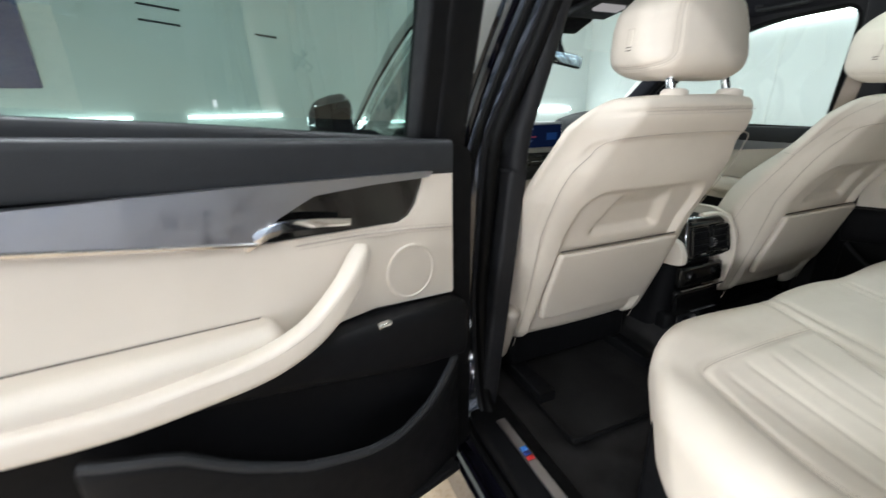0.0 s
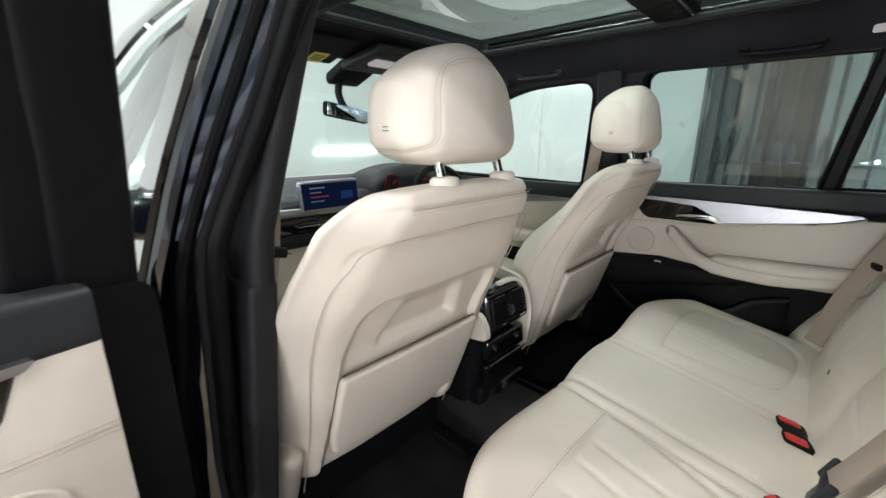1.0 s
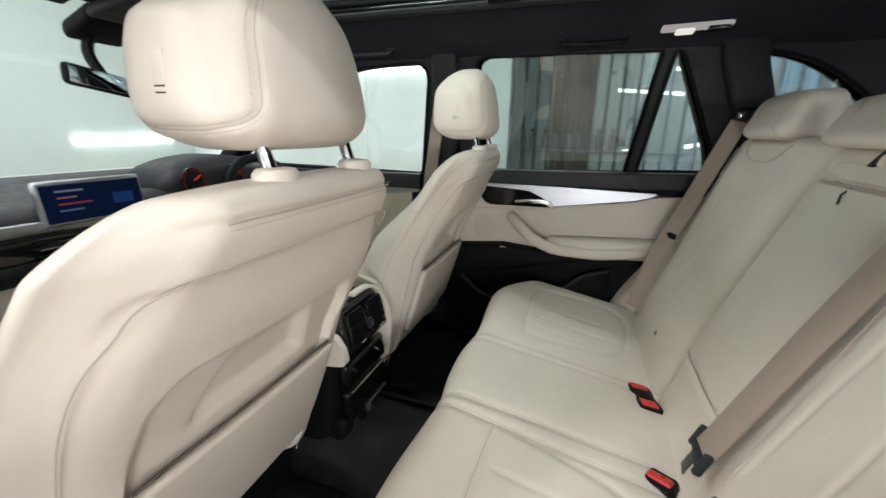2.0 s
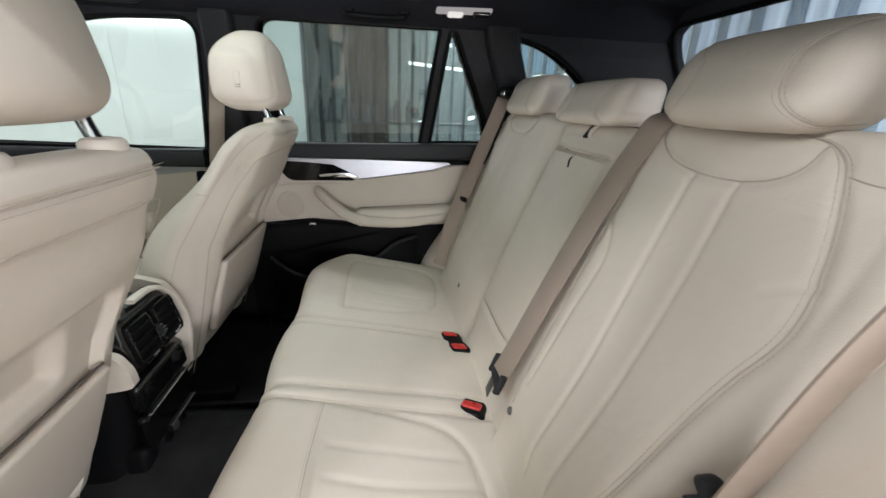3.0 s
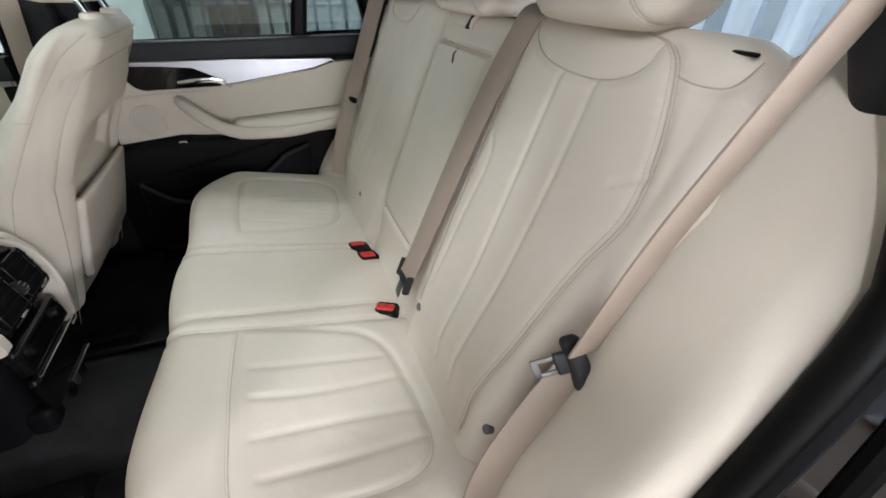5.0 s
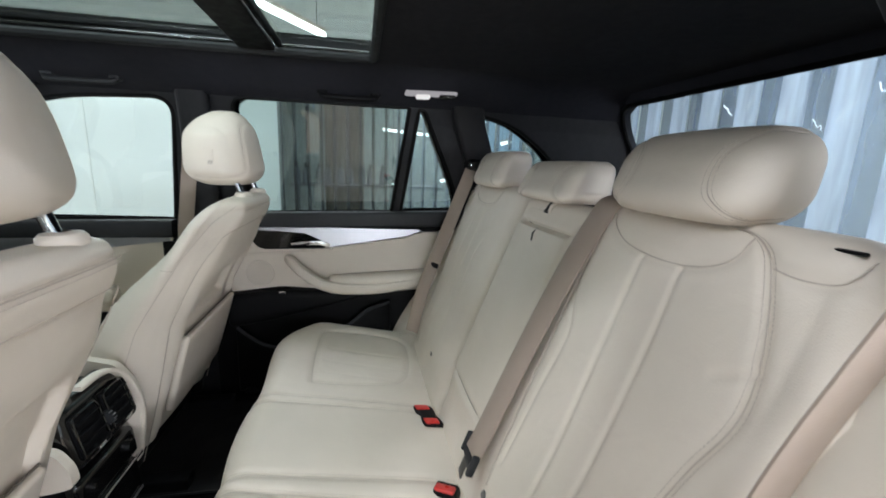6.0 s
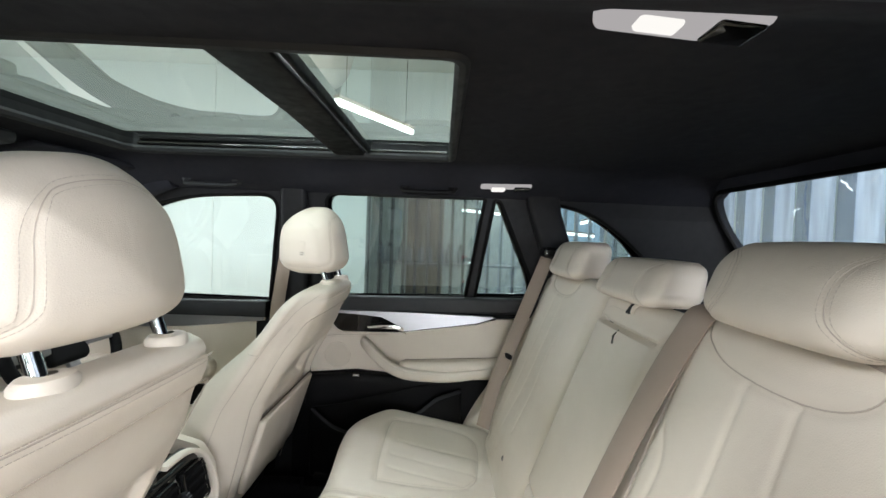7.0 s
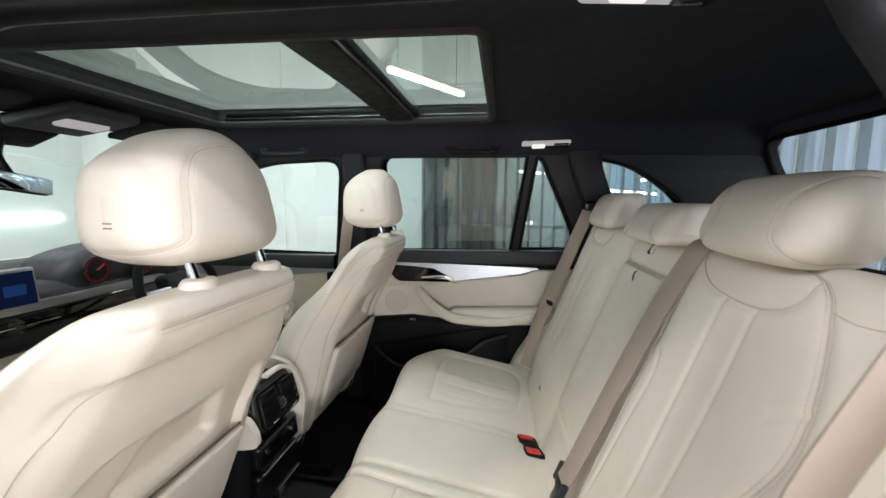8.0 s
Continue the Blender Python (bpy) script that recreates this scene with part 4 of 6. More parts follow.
def centre_off(x, s):
    """The relief of the middle section: the arm rest panel, the column under its belt and the foot below."""
    q = np.stack([x, s], 1)
    g = np.maximum.reduce([groove(q, CENTRE_TOP, 0.0045), groove(q, CENTRE_LOW, 0.006), groove(q, CENTRE_COLUMN, 0.005)])
    panel = np.clip(1 - ((x + 0.025) / 0.135) ** 4, 0, 1) * ease(s, 0.13, 0.16) * (1 - ease(s, 0.56, 0.57))
    return 0.010 * panel - 0.008 * g - 0.007 * np.exp(-((x + 0.205) / 0.035) ** 2) - 0.010 * (1 - ease(s, 0.05, 0.13))


def centre_fn(p):
    x0, y, z = p.T
    s = 0.27 + z
    x = x0 - 0.070
    fw = np.clip((y + 0.02) / 0.07, 0, 1)
    return on_back(x, s, y - 0.057 + fw * centre_off(x, s))


part("centre_backrest", rbox(0.365, 0.11, 0.74, 0.026, centre_fn, step=0.0055, k=5), LEATHER, bench, "fold-down armrest panel in ivory leather")
for line in (CENTRE_TOP, CENTRE_LOW, CENTRE_COLUMN):
    ln = denser(line)
    part("panel_gap", tube(on_back(ln[:, 0], ln[:, 1], centre_off(ln[:, 0], ln[:, 1]) - 0.0012), 0.0010, 5), GAP if line is not CENTRE_COLUMN else SEAM, bench, "narrow gap round the arm rest")
ln = denser([(0.070, 0.598), (0.052, 0.606), (-0.010, 0.604)])
BENCH_STITCHES.append(stitches(on_back(ln[:, 0], ln[:, 1], centre_off(ln[:, 0], ln[:, 1]) - 0.001)))
part("pull_strap", ribbon(on_back(np.array((-0.026, -0.029, -0.036)), np.array((0.562, 0.548, 0.532)), np.array((0.004, 0.012, 0.011))), (1, 0, 0), 0.0045, 0.0012), BLACK, bench, "dark pull loop")
part("belt_slot", rbox(0.026, 0.02, 0.036, 0.005, lambda p: on_back(-0.028 + p[:, 0] - 0.55 * p[:, 2], 0.618 + p[:, 2], -0.010 + p[:, 1]), step=0.03, k=2), BLACK, bench, "black belt slot")
part("slot_strap", ribbon(on_back(np.array((-0.052, -0.046, -0.040)), np.array((0.632, 0.616, 0.604)), np.array((-0.002, 0.004, 0.000))), (1, 0.3, 0), 0.010, 0.0015), LEATHER, bench, "ivory strap beside the slot")


def near_ring(p, ring, width):
    """1 on a line of points in space, falling to 0 away from it."""
    best = np.full(len(p), 9.0)
    for q in ring:
        best = np.minimum(best, ((p - q) ** 2).sum(1))
    return np.exp(-best / width ** 2)


def rear_headrest(cx, w, h, z0, r=0.046, ends=0.13):
    size = (w, 0.125, h, r)
    # the end caps' seams: in from the end along the foot, up the face and over the top
    line = lambda e, d: denser(smooth_line([(e * (w / 2 - 0.010), -0.02, -0.5 * h), (e * (w / 2 - 0.028 + d), 0.050, -0.5 * h), (e * (w / 2 - 0.044 + d), 0.0625, -0.36 * h), (e * (w / 2 - 0.060 + d), 0.0625, -0.16 * h), (e * (w / 2 - 0.066 + d), 0.0625, 0.06 * h),
                                            (e * (w / 2 - 0.060 + d), 0.0625, 0.30 * h), (e * (w / 2 - 0.044 + d), 0.056, 0.48 * h), (e * (w / 2 - 0.026 + d), 0.02, h / 2), (e * (w / 2 - 0.018 + d), -0.05, h / 2)], 40), 0.004)
    rings = [on_rbox(line(e, 0.0), *size) for e in (-1, 1)]

    def fn(p):
        x, y, z = p.T
        t = z / h + 0.5
        lens = 1 - ends * np.abs(x / (w / 2)) ** 3
        yy = y * lens * (1.0 - 0.30 * t) - 0.028 * t
        zz = z * (1 - 0.77 * ends * np.abs(x / (w / 2)) ** 2.4)
        k = 1 - 0.035 * np.maximum(near_ring(p, rings[0], 0.005), near_ring(p, rings[1], 0.005))
        return np.stack([cx + x, -0.112 + yy * k, z0 + h / 2 + zz * k], 1)

    part("headrest", rbox(*size, fn, step=0.007, k=8), LEATHER, bench, "ivory leather headrest folded low")
    for e in (-1, 1):
        part("seam", tube(fn(rings[e > 0]), 0.0009, 5), SEAM, bench, "sewn seam")
        for d in (-0.007, 0.007):
            BENCH_STITCHES.append(stitches(fn(on_rbox(line(e, d), *size))))
    for d in (-0.06, 0.06):
        part("headrest_post", tube([(cx + d, -0.122, 1.255), (cx + d, -0.128, z0 + 0.02)], 0.006, 10), CHROME, bench, "chrome headrest post")
        part("post_collar", tube([(cx + d, -0.118, 1.27), (cx + d, -0.126, 1.296)], 0.014, 14), SHELL, bench)


rear_headrest(-0.396, 0.272, 0.117, 1.298)
rear_headrest(0.405, 0.272, 0.112, 1.296, 0.032, 0.06)
rear_headrest(-0.016, 0.262, 0.088, 1.288, 0.028, 0.05)
tagged(part("stitching", join(*BENCH_STITCHES), THREAD, bench, "fine double stitching"), kind="stuff")


# ---- rear belts ----
def buckle_shell(x, y, z, turn, lean):
    c, s = math.cos(radians(turn)), math.sin(radians(turn))

    def fn(p):
        a, b, h = p.T
        return np.stack([x + a * c - b * s, y + a * s + b * c + 0.25 * h, z + h + lean * b], 1)
    return fn


def single_buckle(x, y, z, turn):
    b = thing("belt_buckle", (x, y, z), "black seat belt buckle with a red release button", "belt buckle", "rear belt buckles")
    fn = buckle_shell(x, y, z, turn, 0.20)
    part("housing", rbox(0.050, 0.040, 0.036, 0.008, fn, step=0.02, k=4), BLACK, b)
    part("button", rbox(0.042, 0.024, 0.014, 0.005, lambda p: fn(p + np.array((0, 0.006, 0.0145))), step=0.02, k=3), RED, b, "bright red push button")
    part("slot", rbox(0.032, 0.004, 0.006, 0.0015, lambda p: fn(p + np.array((0, 0.0195, 0.004))), step=0.02, k=1), PIANO, b)
    part("stalk", rbox(0.034, 0.04, 0.02, 0.006, lambda p: fn(p + np.array((0, -0.035, -0.014))), step=0.03, k=2), GREYBLACK, b)


def double_buckle(x, y, z, turn):
    """Two buckles in one housing, opening to either side."""
    b = thing("belt_buckle", (x, y, z), "black twin seat belt buckle with two red release buttons", "belt buckle", "rear belt buckles")
    fn = buckle_shell(x, y, z, turn, 0.25)
    waist = lambda p: fn(p * np.stack([np.ones(len(p)), 1 - 0.22 * (1 - np.clip(np.abs(p[:, 0]) / 0.02, 0, 1)), np.ones(len(p))], 1))
    part("housing", rbox(0.090, 0.056, 0.036, 0.008, waist, step=0.01, k=4), BLACK, b)
    for e in (-1, 1):
        part("button", rbox(0.022, 0.040, 0.012, 0.004, lambda p: fn(p + np.array((e * 0.0315, 0.003, 0.0148))), step=0.02, k=3), RED, b, "bright red push button")
    part("stalk", rbox(0.06, 0.03, 0.02, 0.006, lambda p: fn(p + np.array((0, -0.035, -0.014))), step=0.03, k=2), GREYBLACK, b)


double_buckle(0.072, 0.148, 0.697, 14)
single_buckle(-0.178, 0.150, 0.696, 62)

rb = thing("seat_belt", (0.6, -0.05, 1.0), "beige webbing rear belt hanging against the pillar", "seat belt", "rear seat belts")
path = smooth_line([(0.638, -0.085, 1.345), (0.604, -0.022, 1.20), (0.576, 0.052, 1.02), (0.561, 0.100, 0.90), (0.545, 0.140, 0.745)], 20)
part("webbing", ribbon(path, (0.45, 0.88, 0.15), 0.048), WEB, rb)
part("slider", rbox(0.056, 0.012, 0.018, 0.005, lambda p: np.stack([0.573 + p[:, 0], 0.062 + p[:, 1] + 0.4 * p[:, 0], 0.995 + p[:, 2]], 1), step=0.03, k=2), BLACK, rb, "black belt stopper")
part("outlet", rbox(0.085, 0.05, 0.040, 0.012, step=0.03, k=3, at=(0.645, -0.09, 1.365)), PIANO, rb, "black belt outlet on the pillar")

mb = thing("seat_belt", (-0.2, 0.0, 1.0), "beige webbing middle belt stretched over the backrest", "seat belt", "rear seat belts")
path = smooth_line([on_back(-0.262, 0.672, -0.05), on_back(-0.258, 0.650, 0.006), on_back(-0.250, 0.60, 0.016), on_back(-0.236, 0.50, 0.020), on_back(-0.222, 0.35, 0.021), on_back(-0.210, 0.16, 0.020), on_back(-0.207, 0.105, 0.022)], 30)
part("webbing", ribbon(path, (0.95, 0.20, 0.1), 0.050), WEB, mb)
clasp = lambda p: on_back(-0.207 + p[:, 0], 0.098 + p[:, 1] + 0.25 * p[:, 0], 0.024 + p[:, 2])
part("clasp", rbox(0.064, 0.018, 0.014, 0.006, clasp, step=0.01, k=3), GREYBLACK, mb, "black plastic clasp")
for e in (-1, 1):
    part("clasp_side", rbox(0.010, 0.042, 0.016, 0.0045, lambda p: clasp(p + np.array((e * 0.028, 0.010, 0.002))), step=0.02, k=3), GREYBLACK, mb)
part("clasp_tongue", rbox(0.022, 0.040, 0.003, 0.001, lambda p: clasp(p + np.array((0.008, -0.026, 0))), step=0.02, k=1), STEEL, mb, "steel tongue below the clasp")

lb = thing("seat_belt", (-0.6, 0.0, 1.0), "beige webbing rear belt with a black and steel tongue", "seat belt", "rear seat belts")
upper = [(-0.697, -0.070, 1.355), (-0.676, -0.034, 1.24), (-0.660, -0.006, 1.145), (-0.644, 0.012, 1.045), (-0.632, 0.020, 0.975)]
lower = [(-0.630, 0.024, 0.955), (-0.629, 0.066, 0.885), (-0.630, 0.104, 0.815), (-0.632, 0.128, 0.755), (-0.636, 0.142, 0.69)]
part("webbing", ribbon(smooth_line(upper, 18), (-0.08, 0.965, 0.20), 0.046), WEB, lb)
part("lower_webbing", ribbon(smooth_line(lower, 16), (0.42, 0.90, 0.15), 0.046), WEB, lb)


def tongue(p):
    """The tongue: a along the grip, b along the blade, h through it."""
    a, b, h = p.T
    ax, ay = np.array((-0.473, -0.254, -0.84)), np.array((0.194, 0.96, -0.201))
    az = np.cross(ax, ay)
    return np.array((-0.630, 0.020, 0.955)) + a[:, None] * ax + b[:, None] * ay + h[:, None] * az / np.linalg.norm(az)


part("tongue_grip", rbox(0.078, 0.026, 0.020, 0.009, lambda p: tongue(p * np.stack([np.ones(len(p)), 1 + 6 * np.clip(p[:, 0], 0, 1), np.ones(len(p))], 1)), step=0.012, k=4), GREYBLACK, lb, "black plastic tongue grip")
part("tongue_neck", rbox(0.030, 0.020, 0.008, 0.003, lambda p: tongue(p + np.array((-0.006, 0.018, 0))), step=0.02, k=2), GREYBLACK, lb)
part("tongue_blade", join(rbox(0.0065, 0.030, 0.003, 0.001, lambda p: tongue(p + np.array((-0.0155, 0.040, 0))), step=0.03, k=1), rbox(0.0065, 0.030, 0.003, 0.001, lambda p: tongue(p + np.array((0.0035, 0.040, 0))), step=0.03, k=1),
     rbox(0.0255, 0.009, 0.003, 0.001, lambda p: tongue(p + np.array((-0.006, 0.052, 0))), step=0.03, k=1)), STEEL, lb, "slotted steel blade")
part("outlet", rbox(0.085, 0.05, 0.040, 0.012, step=0.03, k=3, at=(-0.706, -0.088, 1.375)), PIANO, lb, "black belt outlet on the pillar")


# ---- front seats ----
half_line = smooth_line([(-0.1525, 0.05, -0.080), (-0.1525, 0.0, -0.083), (-0.148, -0.05, -0.082), (-0.130, -0.0775, -0.074), (-0.111, -0.0775, -0.052), (-0.105, -0.0775, -0.010), (-0.101, -0.0775, 0.035), (-0.091, -0.0775, 0.060), (-0.070, -0.0775, 0.075), (0.0, -0.0775, 0.081)], 64)
HEAD_LINE = denser(np.vstack([half_line, half_line[-2::-1] * np.array((-1, 1, 1))]), 0.004)
HEAD_RING = on_rbox(HEAD_LINE, 0.305, 0.155, 0.205, 0.058)
HEAD_SIDE = np.clip((0.072 - np.abs(HEAD_LINE[:, 2])) / 0.02, 0, 1)


def head_seam(p):
    """How near points of the front headrest lie to its seam."""
    best = np.full(len(p), 9.0)
    for q in HEAD_RING:
        best = np.minimum(best, ((p - q) ** 2).sum(1))
    return np.exp(-best / 0.0055 ** 2)


def front_seat(cx, dy=0.0, low=0.525, lift=0.0, wide=0.0, deep=1.0, tall=0.92, girth=(1.0, 0.93), flare=0.0):
    seat = thing("front_seat", (cx, 1.1, 0.45), "ivory leather front seat seen from behind with a map pocket", "car seat", "front seats")
    rear_y = lambda z: dy + 0.614 + (1.25 - np.maximum(z, 0.94)) * 0.525 + np.maximum(0.94 - z, 0) * low
    z0, z1 = 0.56, 1.252
    h = z1 - z0

    def half(z, dep):
        """Half the width at height z, from the back face (0) to the front (1)."""
        a = np.interp(z, [0.56, 0.70, 0.83, 1.03, 1.105, 1.20, 1.26], [0.235, 0.250, 0.262, 0.262, 0.240, 0.195, 0.165])
        b = np.interp(z, [0.56, 0.70, 0.83, 1.03, 1.105, 1.20, 1.26], [0.265, 0.280, 0.290, 0.292, 0.284, 0.262, 0.215])
        return a + wide + (b - a) * ease(dep, 0.0, 0.8)

    arch = np.array(rounded([(-0.205, 0.55), (-0.204, 0.90), (-0.200, 1.056), (0.200, 1.056), (0.204, 0.90), (0.205, 0.55)], [0, 0.05, 0.075, 0.075, 0.05, 0], 8))
    hood = smooth_line([(-0.230, 0.55), (-0.236, 0.726), (-0.258, 0.94), (-0.262, 1.065), (-0.240, 1.130), (-0.175, 1.172), (0.175, 1.172), (0.240, 1.130), (0.262, 1.065), (0.258, 0.94), (0.236, 0.726), (0.230, 0.55)], 66)

    def inside(x, z, line):
        """Signed distance from an arch, positive within."""
        d = near_line(np.stack([x, z], 1), line)
        k = len(line) // 2
        w = np.interp(z, np.maximum.accumulate(line[:k, 1]), -line[:k, 0], right=-1)
        return np.where((np.abs(x) < w) & (z < line[:, 1].max()), d, -d)

    def scoop(x, z):
        """How the moulded back stands proud of the leather and is hollowed."""
        d = (-0.004 + 0.009 * ease(z, 1.09, 1.16)) * ease(inside(x, z, hood), -0.002, 0.006)
        d += 0.020 * ease(inside(x, z, arch), 0, 0.016)
        wide = np.interp(z, [0.90, 1.05], [0.135, 0.080])
        d += 0.022 * ease(wide - np.abs(x), 0, 0.028) * ease(1.045 - z, 0, 0.05) * ease(z - 0.915, 0, 0.03)
        return d

    def fn(p):
        x0, y, z = p.T
        t = np.clip((z + h / 2) / h, 0, 1)
        zz = z0 + h * (z + h / 2) / h
        dep = np.clip((y + 0.08) / 0.16, 0, 1)
        x = x0 / 0.27 * (half(zz, dep) + flare * (x0 * cx < 0) * np.interp(zz, [0.56, 0.64, 0.74, 0.90, 1.02], [0.85, 1.0, 0.9, 0.30, 0.0]))
        zz = zz - 0.012 * np.clip(np.abs(x0) / 0.27, 0, 1) ** 3 * ease(t, 0.6, 1)
        back = np.clip((0.02 - y) / 0.08, 0, 1)
        frnt = np.clip((y + 0.0) / 0.08, 0, 1)
        thick = 0.19 - 0.07 * t
        yy = rear_y(zz) + (y + 0.08) / 0.16 * thick
        yy += back * (scoop(x, zz) + 0.030 * (np.abs(x0) / 0.27 * half(zz, dep) / 0.27) ** 3)
        yy += frnt * (0.055 * np.exp(-((np.abs(x) - 0.22) / 0.06) ** 2) * ease(1 - t, 0.15, 0.4) - 0.012)
        q = np.stack([x, zz], 1)
        g = groove(q, [(-0.3, 1.214), (-0.15, 1.222), (0.15, 1.222), (0.3, 1.214)], 0.004)
        yy += back * (0.004 * g)
        return np.stack([cx + x, yy, zz], 1)

    part("backrest", rbox(0.54, 0.16, h, 0.055, fn, step=0.0055, k=8), LEATHER, seat)
    # map pocket panel with its dark mouth

    def pocket(p):
        x, y, z = p.T
        zz = 0.775 + z
        w = np.interp(zz, [0.64, 0.72, 0.90], [0.90, 1.0, 1.02]) + 0.9 * flare * (x * cx < 0) * (zz < 0.84)
        return np.stack([cx + x * w, rear_y(zz) + 0.004 + y - 0.004 * np.cos(x / 0.2 * 1.5), zz], 1)

    part("map_pocket", rbox(0.396, 0.022, 0.225, 0.010, pocket, step=0.03, k=4), SHELL, seat, "ivory moulded pocket panel")
    part("pocket_mouth", tube([(cx + x, rear_y(0.892) + 0.006, 0.892) for x in np.linspace(-0.196, 0.196, 12)], 0.0022, 6), GAP, seat, "dark gap at the pocket's top")
    rows = []
    flat = lambda x, z, out=0.0: np.column_stack([cx + x, rear_y(z) + 0.030 * (np.abs(x) / 0.27) ** 3 - out, z])
    for dz in (-0.006, 0.0, 0.006):
        ln = denser([(-0.16, 1.2215), (-0.10, 1.222), (0.10, 1.222), (0.16, 1.2215)])
        pts = flat(ln[:, 0], ln[:, 1] + dz, 0.0006 - 0.004 * (dz == 0))
        if dz:
            rows.append(stitches(pts))
        else:
            part("seam", tube(pts, 0.001, 5), SEAM, seat, "sewn seam")
    for s in (-1,) if cx > 0 else ():
        zs = np.linspace(1.235, 0.70, 40)
        dep = np.interp(zs, [0.70, 0.95, 1.12, 1.2, 1.235], [0.62, 0.60, 0.55, 0.45, 0.25])
        tk = 0.19 - 0.07 * (zs - z0) / h
        part("side_seam", tube(np.column_stack([cx + s * (half(zs, dep) - 0.0006), rear_y(zs) + dep * tk, zs]), 0.0008, 5), SEAM, seat, "sewn side seam")
        dp_ = np.linspace(0.58, 1.0, 14)
        zc = 1.075 + 0.02 * dp_
        part("cross_seam", tube(np.column_stack([cx + s * (half(zc, dp_) - 0.0006 - 0.05 * ease(dp_, 0.72, 1.0)), rear_y(zc) + dp_ * 0.135, zc]), 0.0008, 5), SEAM, seat, "sewn cross seam")
    ln = denser(hood)
    part("shell_edge", tube(flat(ln[:, 0], ln[:, 1], -0.001), 0.0011, 5), SEAM, seat, "joint round the moulded back")
    tagged(part("stitching", join(*rows), THREAD, seat, "fine double stitching"), kind="stuff")
    for s in (-1, 1):
        outside = s * cx > 0

        def cover(p):
            x, y, z = p.T
            return np.stack([cx + s * ((0.268 if outside else 0.255 + 0.3 * flare) + 0.02 * z) + x, (0.995 if outside else 1.05) + dy + y - 0.4 * z, (0.605 if outside else 0.592) + z], 1)
        part("hinge_cover", rbox(0.062 if outside else 0.044, 0.17 if outside else 0.13, 0.21 if outside else 0.15, 0.030 if outside else 0.020, cover, step=0.03, k=5), SHELL, seat, "ivory hinge cover")
        part("hook", rbox(0.040, 0.022, 0.034, 0.008, lambda p: np.stack([cx + s * 0.13 + p[:, 0], 0.985 + dy + p[:, 1], 0.585 + p[:, 2]], 1), step=0.03, k=3), SHELL, seat)
        part("rail", bar((cx + s * 0.2, 0.80, 0.455), (cx + s * 0.2, 1.45, 0.455), 0.05, 0.04), BLACK, seat, "black seat rail")
    part("seat_pad", rbox(0.52, 0.56, 0.17, 0.07, lambda p: np.stack([cx + p[:, 0], 1.22 + p[:, 1], 0.66 + p[:, 2] + 0.12 * p[:, 1]], 1), step=0.05, k=5), LEATHER, seat)
    part("seat_base", rbox(0.46, 0.50, 0.13, 0.02, step=0.2, at=(cx, 1.20, 0.53)), BLACK, seat)

    # headrest
    def head(p):
        x, y, z = p.T
        t = z / 0.205 + 0.5
        w = np.interp(t, [0, 0.12, 0.35, 0.6, 0.8, 1], [0.90, 0.98, 1.0, 0.98, 0.92, 0.77])
        g = head_seam(p)
        xx = x * w * (1 - 0.022 * g) * np.where(x < 0, *girth)
        yy = y * (1 - 0.10 * t - 0.20 * t ** 3) + 0.028 * np.clip(np.abs(x) / 0.135, 0, 1) ** 2 + 0.016 * t
        yy *= 1 - 0.03 * g
        zz = z - 0.026 * np.clip(np.abs(x) / 0.135, 0, 1) ** 2 * t * 1.4
        return np.stack([cx + xx + 0.022, dy + 0.706 + yy * deep, 1.387 + lift + tall * zz * (1 - 0.012 * g)], 1)

    hr = part("headrest", rbox(0.305, 0.155, 0.205, 0.058, head, step=0.007, k=9), LEATHER, seat, "padded ivory leather headrest")
    part("seam", tube(head(HEAD_RING) , 0.0010, 5, closed=False), SEAM, hr, "sewn seam")
    rows = []
    for d in (-0.0085, 0.0085):
        off = HEAD_LINE + np.column_stack([np.sign(HEAD_LINE[:, 0]) * d * HEAD_SIDE, 0 * HEAD_SIDE, d * (1 - HEAD_SIDE)])
        pts = head(on_rbox(off, 0.305, 0.155, 0.205, 0.058))
        rows.append(stitches(pts))
    tagged(part("stitching", join(*rows), THREAD, hr, "fine double stitching"), kind="stuff")
    part("tilt_button", rbox(0.004, 0.016, 0.032, 0.0018, lambda p: np.stack([cx + 0.022 - 0.1505 * girth[0] + p[:, 0], dy + 0.732 + p[:, 1], 1.365 + lift + p[:, 2]], 1), step=0.02, k=2), LEATHER, hr)
    for dz in (-0.017, -0.023):
        part("button_slit", rbox(0.003, 0.013, 0.0016, 0.0006, lambda p: np.stack([cx + 0.0205 - 0.1505 * girth[0] + p[:, 0], dy + 0.732 + p[:, 1], 1.365 + dz + lift + p[:, 2]], 1), step=0.02, k=1), GAP, hr)
    for s in (-1, 1):
        part("headrest_post", tube([(cx + 0.023 + s * 0.083, dy + 0.664, 1.225), (cx + 0.023 + s * 0.083, dy + 0.692, 1.315 + lift)], 0.0085, 14), CHROME, seat, "chrome headrest post")
        prof = [(0.029, -0.004), (0.0285, 0.005), (0.024, 0.010), (0.010, 0.012)]
        v, f = [], []
        for r, z in prof:
            v += [(cx + 0.023 + s * 0.083 + r * math.cos(a), dy + 0.668 + 0.8 * r * math.sin(a), 1.252 + z) for a in np.linspace(0, 2 * math.pi, 20, endpoint=False)]
        for k in range(3):
            f += [(k * 20 + i, k * 20 + (i + 1) % 20, (k + 1) * 20 + (i + 1) % 20, (k + 1) * 20 + i) for i in range(20)]
        part("post_collar", (np.array(v), f), SHELL, seat, "ivory collar")
    return seat


